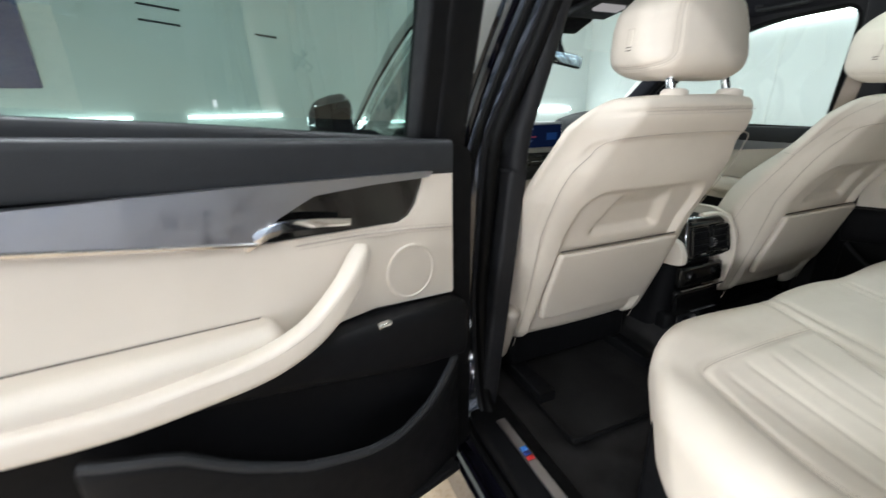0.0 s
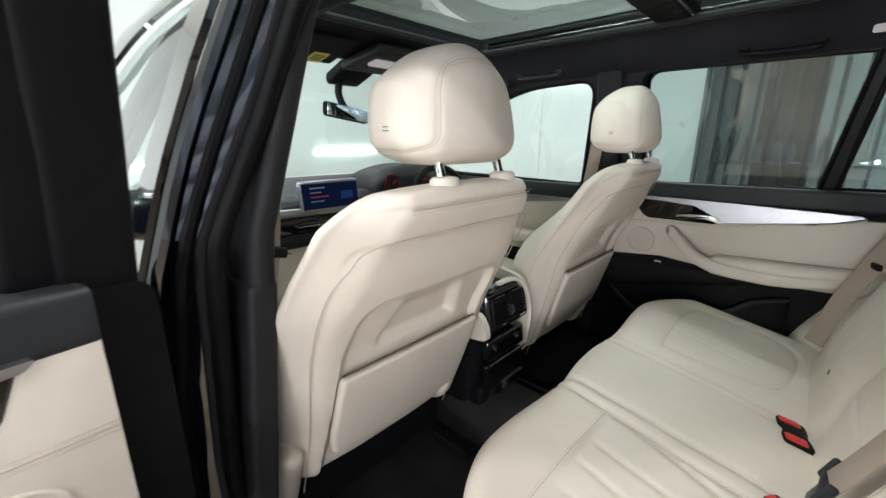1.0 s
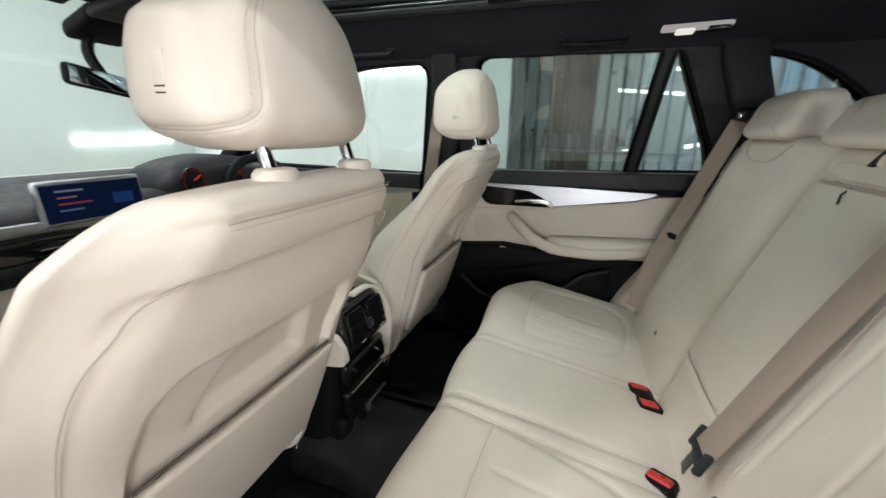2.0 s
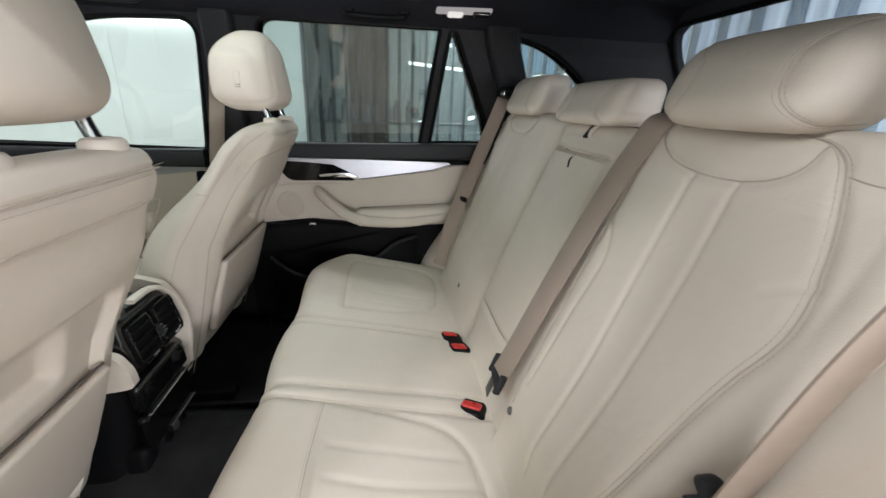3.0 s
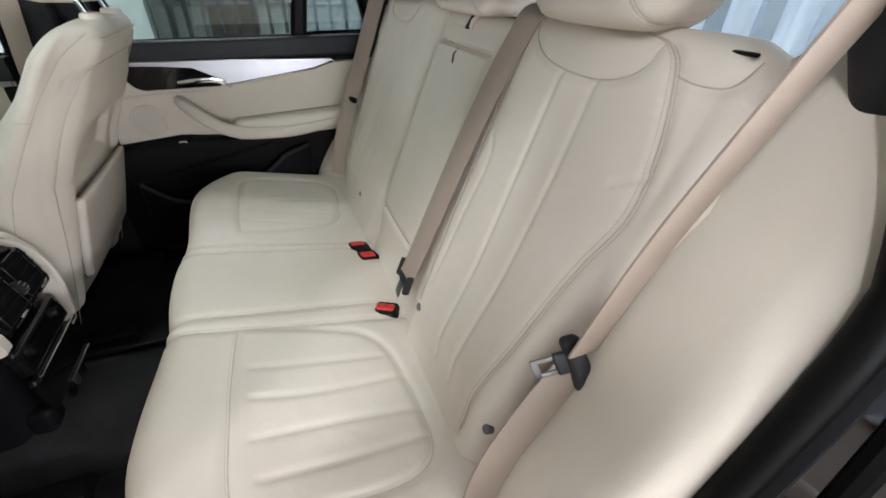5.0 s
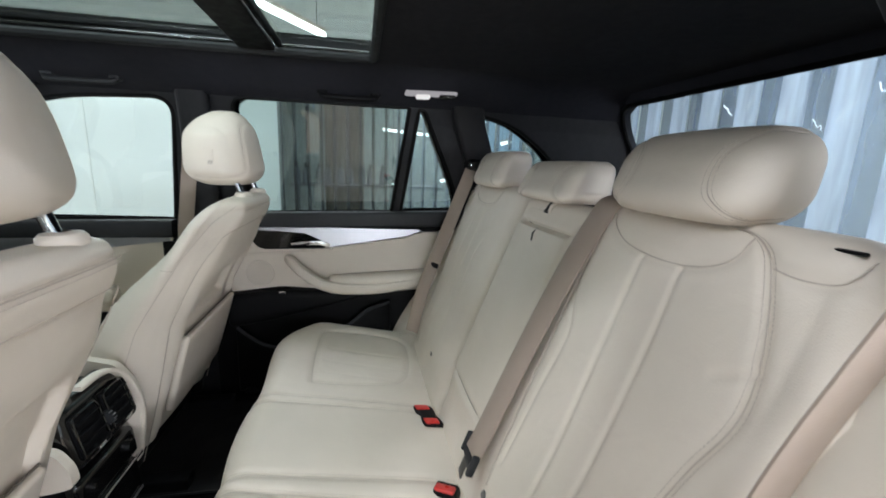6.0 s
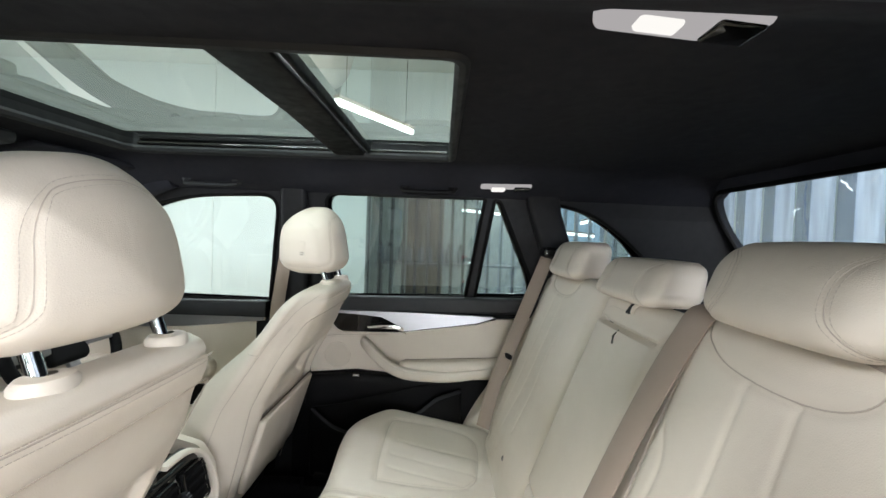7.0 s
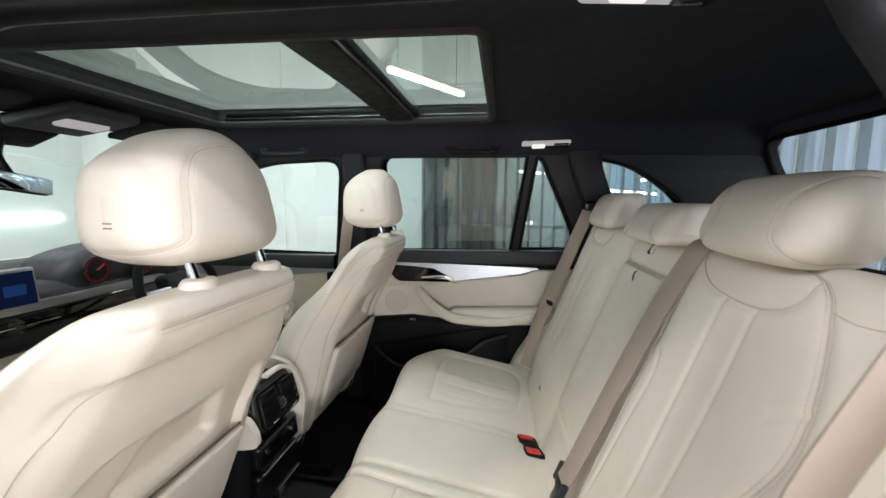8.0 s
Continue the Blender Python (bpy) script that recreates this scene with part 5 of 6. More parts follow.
front_seat(-0.43, low=0.37, lift=-0.006, wide=0.008, tall=0.98, flare=0.035)
front_seat(0.44, -0.016, 0.30, -0.002, deep=1.06, tall=1.02, girth=(0.88, 0.88))

# ---- centre console with rear vents ----
con = thing("centre_console", (0, 1.0, 0.45), "centre console end with black rear air vents", "centre console")


CX = 0.004


def con_fn(p):
    x, y, z = p.T
    t = np.clip((z + 0.235) / 0.47, 0, 1)
    return np.stack([CX + x * (1 - 0.06 * t), 1.165 + y + 0.05 * (1 - t) * (y < 0), 0.645 + z - 0.04 * ease(y, 0.0, 0.28) * t], 1)


def leaning(x, y, z, tilt=0.22):
    """Moves a piece to the console's end, whose faces lean forward towards the top."""
    return lambda p: np.stack([CX + x + p[:, 0], y + p[:, 1] + tilt * (z + p[:, 2] - 0.75), z + p[:, 2]], 1)


part("body", rbox(0.212, 0.60, 0.47, 0.05, con_fn, step=0.04, k=5), BLACK, con)
# ivory flanks to either side, cut back at their lower corners
for e, edge in ((-1, [(0.865, 0.748), (0.838, 0.754), (0.842, 0.79), (0.862, 0.822), (0.93, 0.84), (1.44, 0.84)]), (1, [(0.885, 0.655), (0.856, 0.622), (0.846, 0.66), (0.838, 0.75), (0.846, 0.835), (0.872, 0.886), (0.93, 0.902), (1.44, 0.872)])):
    outline = rounded(edge + [(1.44, 0.74), (0.97, 0.735)], 0.012, 3)
    v, f = fill(outline, (), [], lambda q: np.stack([CX + e * (0.106 - 0.012 * ease(q[:, 1], 0.80, 0.90)), q[:, 0], q[:, 1]], 1), 0.020, (e, 0, 0))
    part("flank", (v, f if e < 0 else [tuple(reversed(q)) for q in f]), SHELL, con, "ivory plastic flank", smooth=False)
part("arch_trim", sweep(rounded([(-0.010, -0.005), (0.010, -0.005), (0.010, 0.005), (-0.010, 0.005)], 0.004, 3), smooth_line([(CX - 0.030, 0.872, 0.899), (CX + 0.03, 0.868, 0.900), (CX + 0.072, 0.862, 0.884), (CX + 0.100, 0.850, 0.840), (CX + 0.112, 0.840, 0.77), (CX + 0.112, 0.850, 0.66)], 40), up=(0, -1, 0)), SHELL, con, "ivory plastic arch")
# vent block with two outlets and a wheel between them
taper = lambda fn: lambda p: fn(p * np.stack([1 - 0.35 * np.clip(p[:, 2] - 0.01, 0, 1) * 9 * 0.35, np.ones(len(p)), np.ones(len(p))], 1))
part("vent_block", rbox(0.192, 0.05, 0.132, 0.020, taper(leaning(0, 0.864, 0.822)), step=0.02, k=5), PIANO, con, "gloss black vent block")
for x in (-0.047, 0.047):
    part("vent_hollow", rbox(0.074, 0.010, 0.082, 0.004, taper(leaning(x, 0.8365, 0.822)), step=0.02, k=2), BLACK, con, "dark vent opening")
    for k in range(4):
        part("slat", rbox(0.070, 0.012, 0.004, 0.0018, taper(leaning(x, 0.829, 0.790 + 0.020 * k)), step=0.03, k=2), BLACK, con)
    part("vent_rim", tube(leaning(x, 0.830, 0.822)(np.array([(a, 0, b) for a, b in rounded([(-0.039, -0.045), (0.039, -0.045), (0.036, 0.043), (-0.036, 0.043)], 0.012)])), 0.0026, 6, closed=True), PIANO, con)
    part("vent_tab", rbox(0.022, 0.012, 0.005, 0.002, leaning(x, 0.826, 0.786), step=0.02, k=2), CHROME, con, "small bright vent tab")
part("vent_wheel", tube(leaning(0, 0.830, 0.815)(np.array([(-0.005, 0, 0), (0.005, 0, 0)])), 0.015, 16), GREYBLACK, con, "ribbed vent wheel")
for k in range(5):
    a = radians(-60 + 30 * k)
    part("wheel_rib", tube(leaning(0, 0.830 - 0.015 * math.cos(a), 0.815 + 0.015 * math.sin(a), 0.0)(np.array([(-0.005, 0.0145, 0), (0.005, 0.0145, 0)])), 0.0012, 5), SILVER, con)
# climate panel, bright strip, flap, sockets
part("control_panel", rbox(0.200, 0.030, 0.070, 0.012, leaning(0, 0.868, 0.700, 0.10), step=0.03, k=3), PIANO, con, "gloss black climate panel")
part("panel_strip", rbox(0.196, 0.006, 0.007, 0.002, leaning(0, 0.850, 0.661, 0.10), step=0.05, k=2), CHROME, con, "bright strip under the climate panel")
for x in (-0.06, 0.06):
    part("dial", tube([(CX + x, 0.852, 0.705), (CX + x, 0.838, 0.705)], 0.013, 18), PIANO, con)
part("storage_flap", rbox(0.200, 0.026, 0.090, 0.012, leaning(0, 0.870, 0.608, 0.06), step=0.03, k=3), PIANO, con, "gloss black storage flap")
part("flap_strip", rbox(0.120, 0.004, 0.004, 0.0015, leaning(0.03, 0.854, 0.572, 0.06), step=0.05, k=1), SILVER, con)
part("socket_panel", rbox(0.110, 0.012, 0.050, 0.006, leaning(0.0, 0.872, 0.530, 0.0), step=0.03, k=2), GREYBLACK, con)
part("socket", tube([(CX - 0.02, 0.875, 0.53), (CX - 0.02, 0.858, 0.53)], 0.013, 16), BLACK, con, "round power socket")
part("socket_cover", tube([(CX + 0.02, 0.872, 0.53), (CX + 0.02, 0.862, 0.53)], 0.012, 16), SILVER, con)
part("foot", rbox(0.19, 0.06, 0.12, 0.02, step=0.05, k=3, at=(CX, 0.90, 0.50)), BLACK, con)


# ---- rear doors ----
BIN_TOP = ([0.2, 0.30, 0.36, 0.45, 0.55, 0.62, 0.70, 0.80], [0.82, 0.795, 0.745, 0.690, 0.655, 0.648, 0.672, 0.74])


def rear_door(name, s, put, label, frame_too):
    """A rear door by its closed place on the right side; put moves the points to where the door stands."""
    d = thing(name, tuple(put(np.array([(0.74, 0.4, 0.5)]))[0]), label, "car door", "rear doors")

    def piece(nm, vf, mat, lab="", smooth=True):
        v, f = vf
        v = put(np.asarray(v, float))
        if s < 0:
            f = [tuple(reversed(q)) for q in f]
        return part(nm, (v, f), mat, d, lab, smooth)

    def sheet(nm, outline, mat, x, thick, lab="", bow=0.0):
        fn = lambda q: np.stack([x - bow * np.cos((q[:, 1] - 1.0) * 6), q[:, 0], q[:, 1]], 1)
        return piece(nm, flip(fill(outline, (), [], fn, thick, (1, 0, 0))), mat, lab)

    def flip(vf):
        return vf[0], [tuple(reversed(q)) for q in vf[1]]

    lowz = lambda y: np.interp(y, [0.0, 0.15, 0.3, 0.5, 0.8], [0.80, 0.66, 0.50, 0.42, 0.42])
    # body of the door
    piece("shell", flip(fill(rounded([(0.875, 0.42), (0.875, 1.15), (-0.10, 1.165), (-0.09, 1.0), (0.02, 0.80), (0.20, 0.58), (0.34, 0.42)], 0.03), (), [], lambda q: np.stack([0.735 + 0 * q[:, 0], q[:, 0], q[:, 1]], 1), 0.11, (1, 0, 0))), BLACK, "black door shell")
    # padded sill along the window
    prof = rounded([(-0.034, 0.0), (-0.030, -0.035), (0.010, -0.050), (0.028, -0.03), (0.028, 0.03), (-0.034, 0.03)], 0.012, 4)
    path = [(0.735, y, z) for y, z in ((0.80, 1.135), (0.6, 1.138), (0.3, 1.143), (0.0, 1.150), (-0.09, 1.153))]
    v, f = sweep([(a, b) for a, b in prof], path, up=(0, 0, 1))
    piece("sill_pad", (v, f), GREYBLACK, "charcoal padded window sill")
    # bright trim, recess and handle
    sheet("trim_strip", rounded([(0.745, 1.112), (0.42, 1.112), (0.10, 1.106), (0.085, 1.098), (0.16, 1.078), (0.30, 1.058), (0.445, 1.036), (0.475, 1.066), (0.53, 1.092), (0.62, 1.099), (0.735, 1.103)], 0.004, 3), SILVER, 0.700, 0.02, "brushed aluminium trim strip", 0.008)
    sheet("handle_recess", rounded([(0.737, 1.104), (0.53, 1.096), (0.44, 1.040), (0.47, 1.028), (0.735, 1.016)], 0.01, 3), PIANO, 0.715, 0.01, "black handle recess")
    piece("door_handle", sweep(rounded([(-0.011, -0.006), (0.011, -0.006), (0.011, 0.006), (-0.011, 0.006)], 0.004, 2), smooth_line([(0.702, 0.430, 1.034), (0.695, 0.450, 1.046), (0.691, 0.478, 1.055), (0.690, 0.53, 1.054), (0.694, 0.580, 1.048)], 14), up=(0, 0, 1), scale=np.linspace(0.9, 0.6, 13)), CHROME, "satin chrome door handle")
    piece("trim_line", tube([(0.694, y, z) for y, z in ((0.445, 1.036), (0.30, 1.056), (0.16, 1.076), (0.09, 1.098))], 0.004, 6), CHROME, "bright line under the trim")
    # cream panel
    up_edge = [(0.80, 1.115), (0.742, 1.114), (0.731, 1.085), (0.719, 1.056), (0.702, 1.036), (0.680, 1.027), (0.62, 1.028), (0.46, 1.030), (0.30, 1.052), (0.16, 1.072), (0.085, 1.092), (-0.06, 1.10)]
    low_edge = [(-0.06, 0.93), (0.10, 0.90), (0.35, 0.86), (0.62, 0.884), (0.80, 0.866)]
    sheet("panel", rounded(up_edge + low_edge, 0.004, 2), LEATHER, 0.708, 0.03, "ivory leather door panel")
    seam = [(0.7074, 0.798, 1.003), (0.7074, 0.70, 1.014), (0.7074, 0.60, 1.019), (0.7074, 0.50, 1.020)]
    piece("panel_joint", tube(seam, 0.0014, 5), SEAM, "sewn seam")
    for dz in (-0.006, 0.006):
        piece("panel_seam", stitches(np.array(seam) + np.array((-0.0008, 0, dz))), THREAD)
    # speaker
    ring = [(0.7065, 0.698 + 0.049 * math.cos(a), 0.935 + 0.049 * math.sin(a)) for a in np.linspace(0, 2 * math.pi, 40, endpoint=False)]
    piece("speaker_ring", tube(ring, 0.0028, 6, closed=True), SHELL)
    piece("speaker_grille", tube([(0.709, 0.698, 0.935), (0.7055, 0.698, 0.935)], 0.0475, 36), material("tan_speaker_mesh", (0.56, 0.495, 0.415), 0.6, grain=0.8, grain_size=500, bump_kind="leather"), "fine perforated speaker grille")
    # pull handle and armrest
    pull = smooth_line([(0.692, 0.596, 1.000), (0.676, 0.577, 0.985), (0.658, 0.540, 0.953), (0.650, 0.485, 0.912), (0.647, 0.42, 0.890), (0.647, 0.34, 0.884), (0.650, 0.25, 0.884), (0.660, 0.12, 0.902), (0.68, 0.04, 0.925)], 48)
    pr = rounded([(-0.020, -0.017), (0.020, -0.017), (0.020, 0.017), (-0.020, 0.017)], 0.012, 4)
    piece("pull_handle", sweep(pr, pull, up=(0, 0, 1), scale=np.interp(np.linspace(0, 1, len(pull)), [0, 0.1, 0.5, 0.8, 1], [0.7, 0.9, 1.0, 0.9, 0.6])), LEATHER, "ivory leather pull handle")
    piece("pull_seam", stitches(pull[4:34] + np.array((-0.017, 0, 0.012))), THREAD)

    def rest(p):
        x, y, z = p.T
        yy = 0.222 + y
        return np.stack([0.690 + x + 0.010 * ease(yy, 0.30, 0.45), yy, 0.888 + (0.45 - yy) * 0.055 + z], 1)

    piece("armrest", rbox(0.075, 0.47, 0.074, 0.024, rest, step=0.03, k=5), LEATHER, "padded ivory leather armrest")
    # lower panel with switch and bin
    sheet("lower_panel", rounded([(0.80, 0.868), (0.62, 0.886), (0.35, 0.875), (0.02, 0.92), (-0.03, 0.90), (0.05, 0.78), (0.22, 0.58), (0.36, 0.45), (0.80, 0.45)], 0.02, 3), BLACK, 0.712, 0.03, "black lower door panel")

    def shelf(p):
        x, y, z = p.T
        yy = 0.53 + y
        top = np.interp(yy, [0.2, 0.35, 0.62, 0.8], [0.885, 0.868, 0.876, 0.862])
        low = np.interp(yy, [0.2, 0.345, 0.683, 0.8], [0.86, 0.838, 0.753, 0.735])
        return np.stack([0.695 + x, yy, low + (top - low) * (z + 0.025) / 0.05], 1)

    piece("switch_shelf", rbox(0.06, 0.56, 0.05, 0.016, shelf, step=0.05, k=4), BLACK)
    piece("window_switch", rbox(0.016, 0.026, 0.010, 0.004, step=0.02, k=2, at=(0.674, 0.615, 0.868)), CHROME, "small window switch")

    def bin_wall(p):
        x, y, z = p.T
        yy = 0.50 + y
        out = 0.055 * np.sin(np.clip((yy - 0.2) / 0.6, 0, 1) * math.pi) ** 0.5
        return np.stack([0.702 + x - out, yy, 0.47 + (np.interp(yy, *BIN_TOP) - 0.47) * (z + 0.1) / 0.2], 1)

    piece("door_bin", rbox(0.018, 0.58, 0.20, 0.008, bin_wall, step=0.03, k=3), BLACK, "black door bin")
    yr = np.linspace(0.215, 0.785, 26)
    rim = np.column_stack([0.702 - 0.055 * np.sin(np.clip((yr - 0.2) / 0.6, 0, 1) * math.pi) ** 0.5, yr, np.interp(yr, *BIN_TOP)])
    piece("bin_rim", tube(rim, 0.008, 8), GREYBLACK, "charcoal rounded bin rim")
    piece("bin_floor", rbox(0.08, 0.52, 0.02, 0.008, step=0.1, k=2, at=(0.68, 0.50, 0.485)), BLACK)
    # The crease's soft shade is a dark tube along the armrest's top.
    ya = np.linspace(0.02, 0.435, 14)
    piece("crease_shade", tube(np.column_stack([0 * ya + 0.7065, ya, 0.924 + (0.45 - ya) * 0.055]), 0.0022, 6), GAP, "dark tube for the crease's shade above the armrest")
    if frame_too:
        piece("belt_seal", sweep(rounded([(-0.020, -0.014), (0.020, -0.014), (0.016, 0.014), (-0.020, 0.014)], 0.008, 3), [(0.772, y, z) for y, z in ((0.82, 1.142), (0.6, 1.156), (0.4, 1.168), (0.2, 1.176), (-0.08, 1.184))], up=(0, 0, 1)), GREYBLACK, "charcoal outer edge of the sill")
        fr = [(side_x(z) + 0.02, y, z) for y, z in ((0.785, 1.15), (0.78, 1.35), (0.765, 1.52), (0.70, 1.565), (0.4, 1.57), (0.10, 1.56), (0.02, 1.45), (-0.07, 1.16))]
        piece("window_frame", sweep(rounded([(-0.025, -0.035), (0.025, -0.035), (0.025, 0.035), (-0.025, 0.035)], 0.01, 3), fr, up=(1, 0, 0.3)), BLACK, "black window frame")
        piece("front_post", sweep(rounded([(-0.03, -0.038), (0.03, -0.038), (0.03, 0.038), (-0.03, 0.038)], 0.012, 3), [(side_x(z) + 0.02, y, z) for y, z in ((0.826, 1.14), (0.82, 1.30), (0.81, 1.45), (0.795, 1.57))], up=(1, 0, 0.3)), BLACK, "black front post of the window frame")
        piece("division_bar", bar((side_x(1.16) + 0.02, 0.19, 1.15), (side_x(1.55) + 0.02, 0.13, 1.56), 0.03, 0.03), BLACK)
        fn = lambda q: np.stack([side_x(q[:, 1]) + 0.03, q[:, 0], q[:, 1]], 1)
        g = piece("pane", fill([(0.78, 1.14), (0.77, 1.56), (0.1, 1.56), (-0.06, 1.15)], (), [(1, 1.3), (1, 1.42)], fn), GLASS_D, "green tinted door glass")
        g.visible_shadow = False
    return d


rear_door("car_door", 1, lambda v: v, "closed rear door with ivory leather panel and aluminium trim", False)
A_ = radians(-72.4)
HX, HY = -0.953, 0.727


def opened(v):
    x, y = -(v[:, 0]) + 0.708, v[:, 1] - 0.80
    return np.stack([HX + x * math.cos(A_) - y * math.sin(A_), HY + x * math.sin(A_) + y * math.cos(A_), v[:, 2] + 0.018 + 0.045 * (0.80 - v[:, 1])], 1)


rear_door("car_door", -1, opened, "wide open rear door with ivory leather panel and aluminium trim", True)


# ---- dashboard and front fittings ----
dash = thing("dashboard", (0, 1.95, 0.9), "black and ivory dashboard with a pale trim line", "dashboard")


def dash_fn(p):
    x, y, z = p.T
    return np.stack([x, 2.02 + y - 0.05 * np.cos(x * 2), 0.970 + z + 0.010 * np.cos(x * 2.2) + 0.045 * ease(y, -0.08, 0.10)], 1)


part("top", rbox(1.44, 0.46, 0.22, 0.06, dash_fn, step=0.06, k=4), GREYBLACK, dash, "charcoal soft dashboard top")
part("trim_line", sweep(rounded([(-0.016, -0.012), (0.016, -0.012), (0.016, 0.012), (-0.016, 0.012)], 0.006, 2), smooth_line([(-0.70, 1.78, 1.028), (-0.3, 1.745, 1.033), (0.1, 1.745, 1.026), (0.70, 1.78, 1.028)], 20), up=(0, 0, 1)), SILVER, dash, "brushed aluminium strip")
part("vent_band", rbox(1.40, 0.10, 0.09, 0.02, lambda p: np.stack([p[:, 0], 1.83 + p[:, 1] - 0.04 * np.cos(p[:, 0] * 2), 0.972 + p[:, 2]], 1), step=0.06, k=3), PIANO, dash, "gloss black vent band")
for x in (-0.16, -0.03, 0.10):
    for k in range(3):
        part("vent_slat", bar((x - 0.05, 1.735, 0.952 + 0.02 * k), (x + 0.05, 1.735, 0.952 + 0.02 * k), 0.02, 0.004, 0.0015), CHROME if k == 1 else BLACK, dash)
part("lower_front", rbox(1.40, 0.30, 0.34, 0.06, lambda p: np.stack([p[:, 0], 1.93 + p[:, 1] + 0.15 * (p[:, 2] < 0) * -p[:, 2] * 0.5, 0.78 + p[:, 2]], 1), step=0.08, k=4), LEATHER, dash, "ivory lower dashboard")
part("instrument_hood", rbox(0.54, 0.24, 0.16, 0.06, lambda p: np.stack([0.455 + p[:, 0], 1.87 + p[:, 1], 1.116 + p[:, 2] - 0.75 * p[:, 0] ** 2], 1), step=0.04, k=5), GREYBLACK, dash, "charcoal instrument hood")
DIAL = material("gauge_face", (0.01, 0.01, 0.012), 0.3)
for x in (0.30, 0.50):
    part("gauge", tube([(x, 1.747, 1.108), (x, 1.740, 1.108)], 0.050, 28), DIAL, dash)
    rg = [(x + 0.043 * math.cos(a), 1.738, 1.108 + 0.043 * math.sin(a)) for a in np.linspace(0, 2 * math.pi, 30, endpoint=False)]
    part("needle", bar((x, 1.737, 1.108), (x + 0.03, 1.737, 1.126), 0.004, 0.004, 0.001, up=(0, -1, 0)), RED, dash, "red needle")
    part("gauge_ring", tube(rg, 0.0015, 6, closed=True), glow("gauge_glow", (0.8, 0.06, 0.04), 0.16), dash, "reddish glowing ring")

DX = -0.045
dp = thing("display_screen", (0, 1.83, 1.1), "wide dashboard display with a dark blue menu", "display")
part("bezel", rbox(0.285, 0.022, 0.126, 0.008, lambda p: np.stack([DX + p[:, 0], 1.742 + p[:, 1] + 0.12 * p[:, 2], 1.090 + p[:, 2]], 1), step=0.05, k=3), SILVER, dp, "satin silver bezel")
part("screen", rbox(0.266, 0.004, 0.104, 0.001, lambda p: np.stack([DX + p[:, 0], 1.7298 + p[:, 1] + 0.12 * p[:, 2], 1.090 + p[:, 2]], 1), step=0.1, k=1), glow("screen_blue", (0.004, 0.008, 0.028), 1.0), dp)
for i, (w, c) in enumerate([(0.07, (0.5, 0.6, 0.8)), (0.05, (0.6, 0.3, 0.5)), (0.085, (0.6, 0.12, 0.2)), (0.06, (0.25, 0.35, 0.6))]):
    part("menu_bar", rbox(w, 0.002, 0.0055, 0.0006, lambda p: np.stack([DX - 0.10 + w / 2 + p[:, 0], 1.7265 + p[:, 1] + 0.12 * (0.030 - 0.018 * i), 1.124 - 0.018 * i + p[:, 2]], 1), step=0.1, k=1), glow("menu_glow", c, 0.25), dp)
part("menu_picture", rbox(0.06, 0.002, 0.035, 0.0008, lambda p: np.stack([DX + 0.075 + p[:, 0], 1.7265 + p[:, 1], 1.087 + p[:, 2]], 1), step=0.1, k=1), glow("menu_blue", (0.03, 0.10, 0.35), 0.3), dp)

wh = thing("steering_wheel", (0.43, 1.55, 1.02), "black leather steering wheel with satin spokes", "steering wheel")
ux, uy = np.array((1, 0, 0.0)), np.array((0, 0.38, 0.925))
wc = np.array((0.43, 1.50, 1.02))
part("rim", tube([wc + ux * 0.185 * math.cos(a) + uy * 0.185 * math.sin(a) for a in np.linspace(0, 2 * math.pi, 48, endpoint=False)], 0.017, 12, closed=True), BLACK, wh)
part("hub", rbox(0.16, 0.06, 0.13, 0.03, lambda p: wc + np.stack([p[:, 0], p[:, 1] + 0.38 * p[:, 2] + 0.02, 0.925 * p[:, 2]], 1), step=0.04, k=4), BLACK, wh)
for a in (0, 180, 270):
    e = ux * math.cos(radians(a)) + uy * math.sin(radians(a))
    part("spoke", bar(wc + e * 0.06, wc + e * 0.175, 0.04, 0.018, 0.006, up=(0, -1, 0.3)), SILVER, wh, "satin spoke")

mr = thing("rear_view_mirror", (-0.045, 1.58, 1.45), "interior rear view mirror on the windscreen", "rear view mirror")
part("housing", rbox(0.215, 0.030, 0.052, 0.014, lambda p: np.stack([-0.045 + p[:, 0], 1.59 + p[:, 1] + 0.18 * p[:, 0] - 0.08 * p[:, 2], 1.416 + p[:, 2] - 0.12 * p[:, 0]], 1), step=0.03, k=5), BLACK, mr)
part("mirror_glass", rbox(0.204, 0.004, 0.044, 0.0018, lambda p: np.stack([-0.045 + p[:, 0], 1.571 + p[:, 1] + 0.18 * p[:, 0] - 0.08 * p[:, 2], 1.416 + p[:, 2] - 0.12 * p[:, 0]], 1), step=0.05, k=2), MIRROR, mr, "silvered glass")
part("stem", tube(smooth_line([(-0.04, 1.60, 1.43), (-0.05, 1.625, 1.49), (-0.03, 1.63, 1.55)], 8), 0.014, 8), BLACK, mr)
part("sensor_cover", rbox(0.15, 0.12, 0.045, 0.018, lambda p: np.stack([-0.01 + p[:, 0], 1.60 + p[:, 1], 1.560 + p[:, 2] - 0.35 * p[:, 1]], 1), step=0.04, k=4), BLACK, mr)

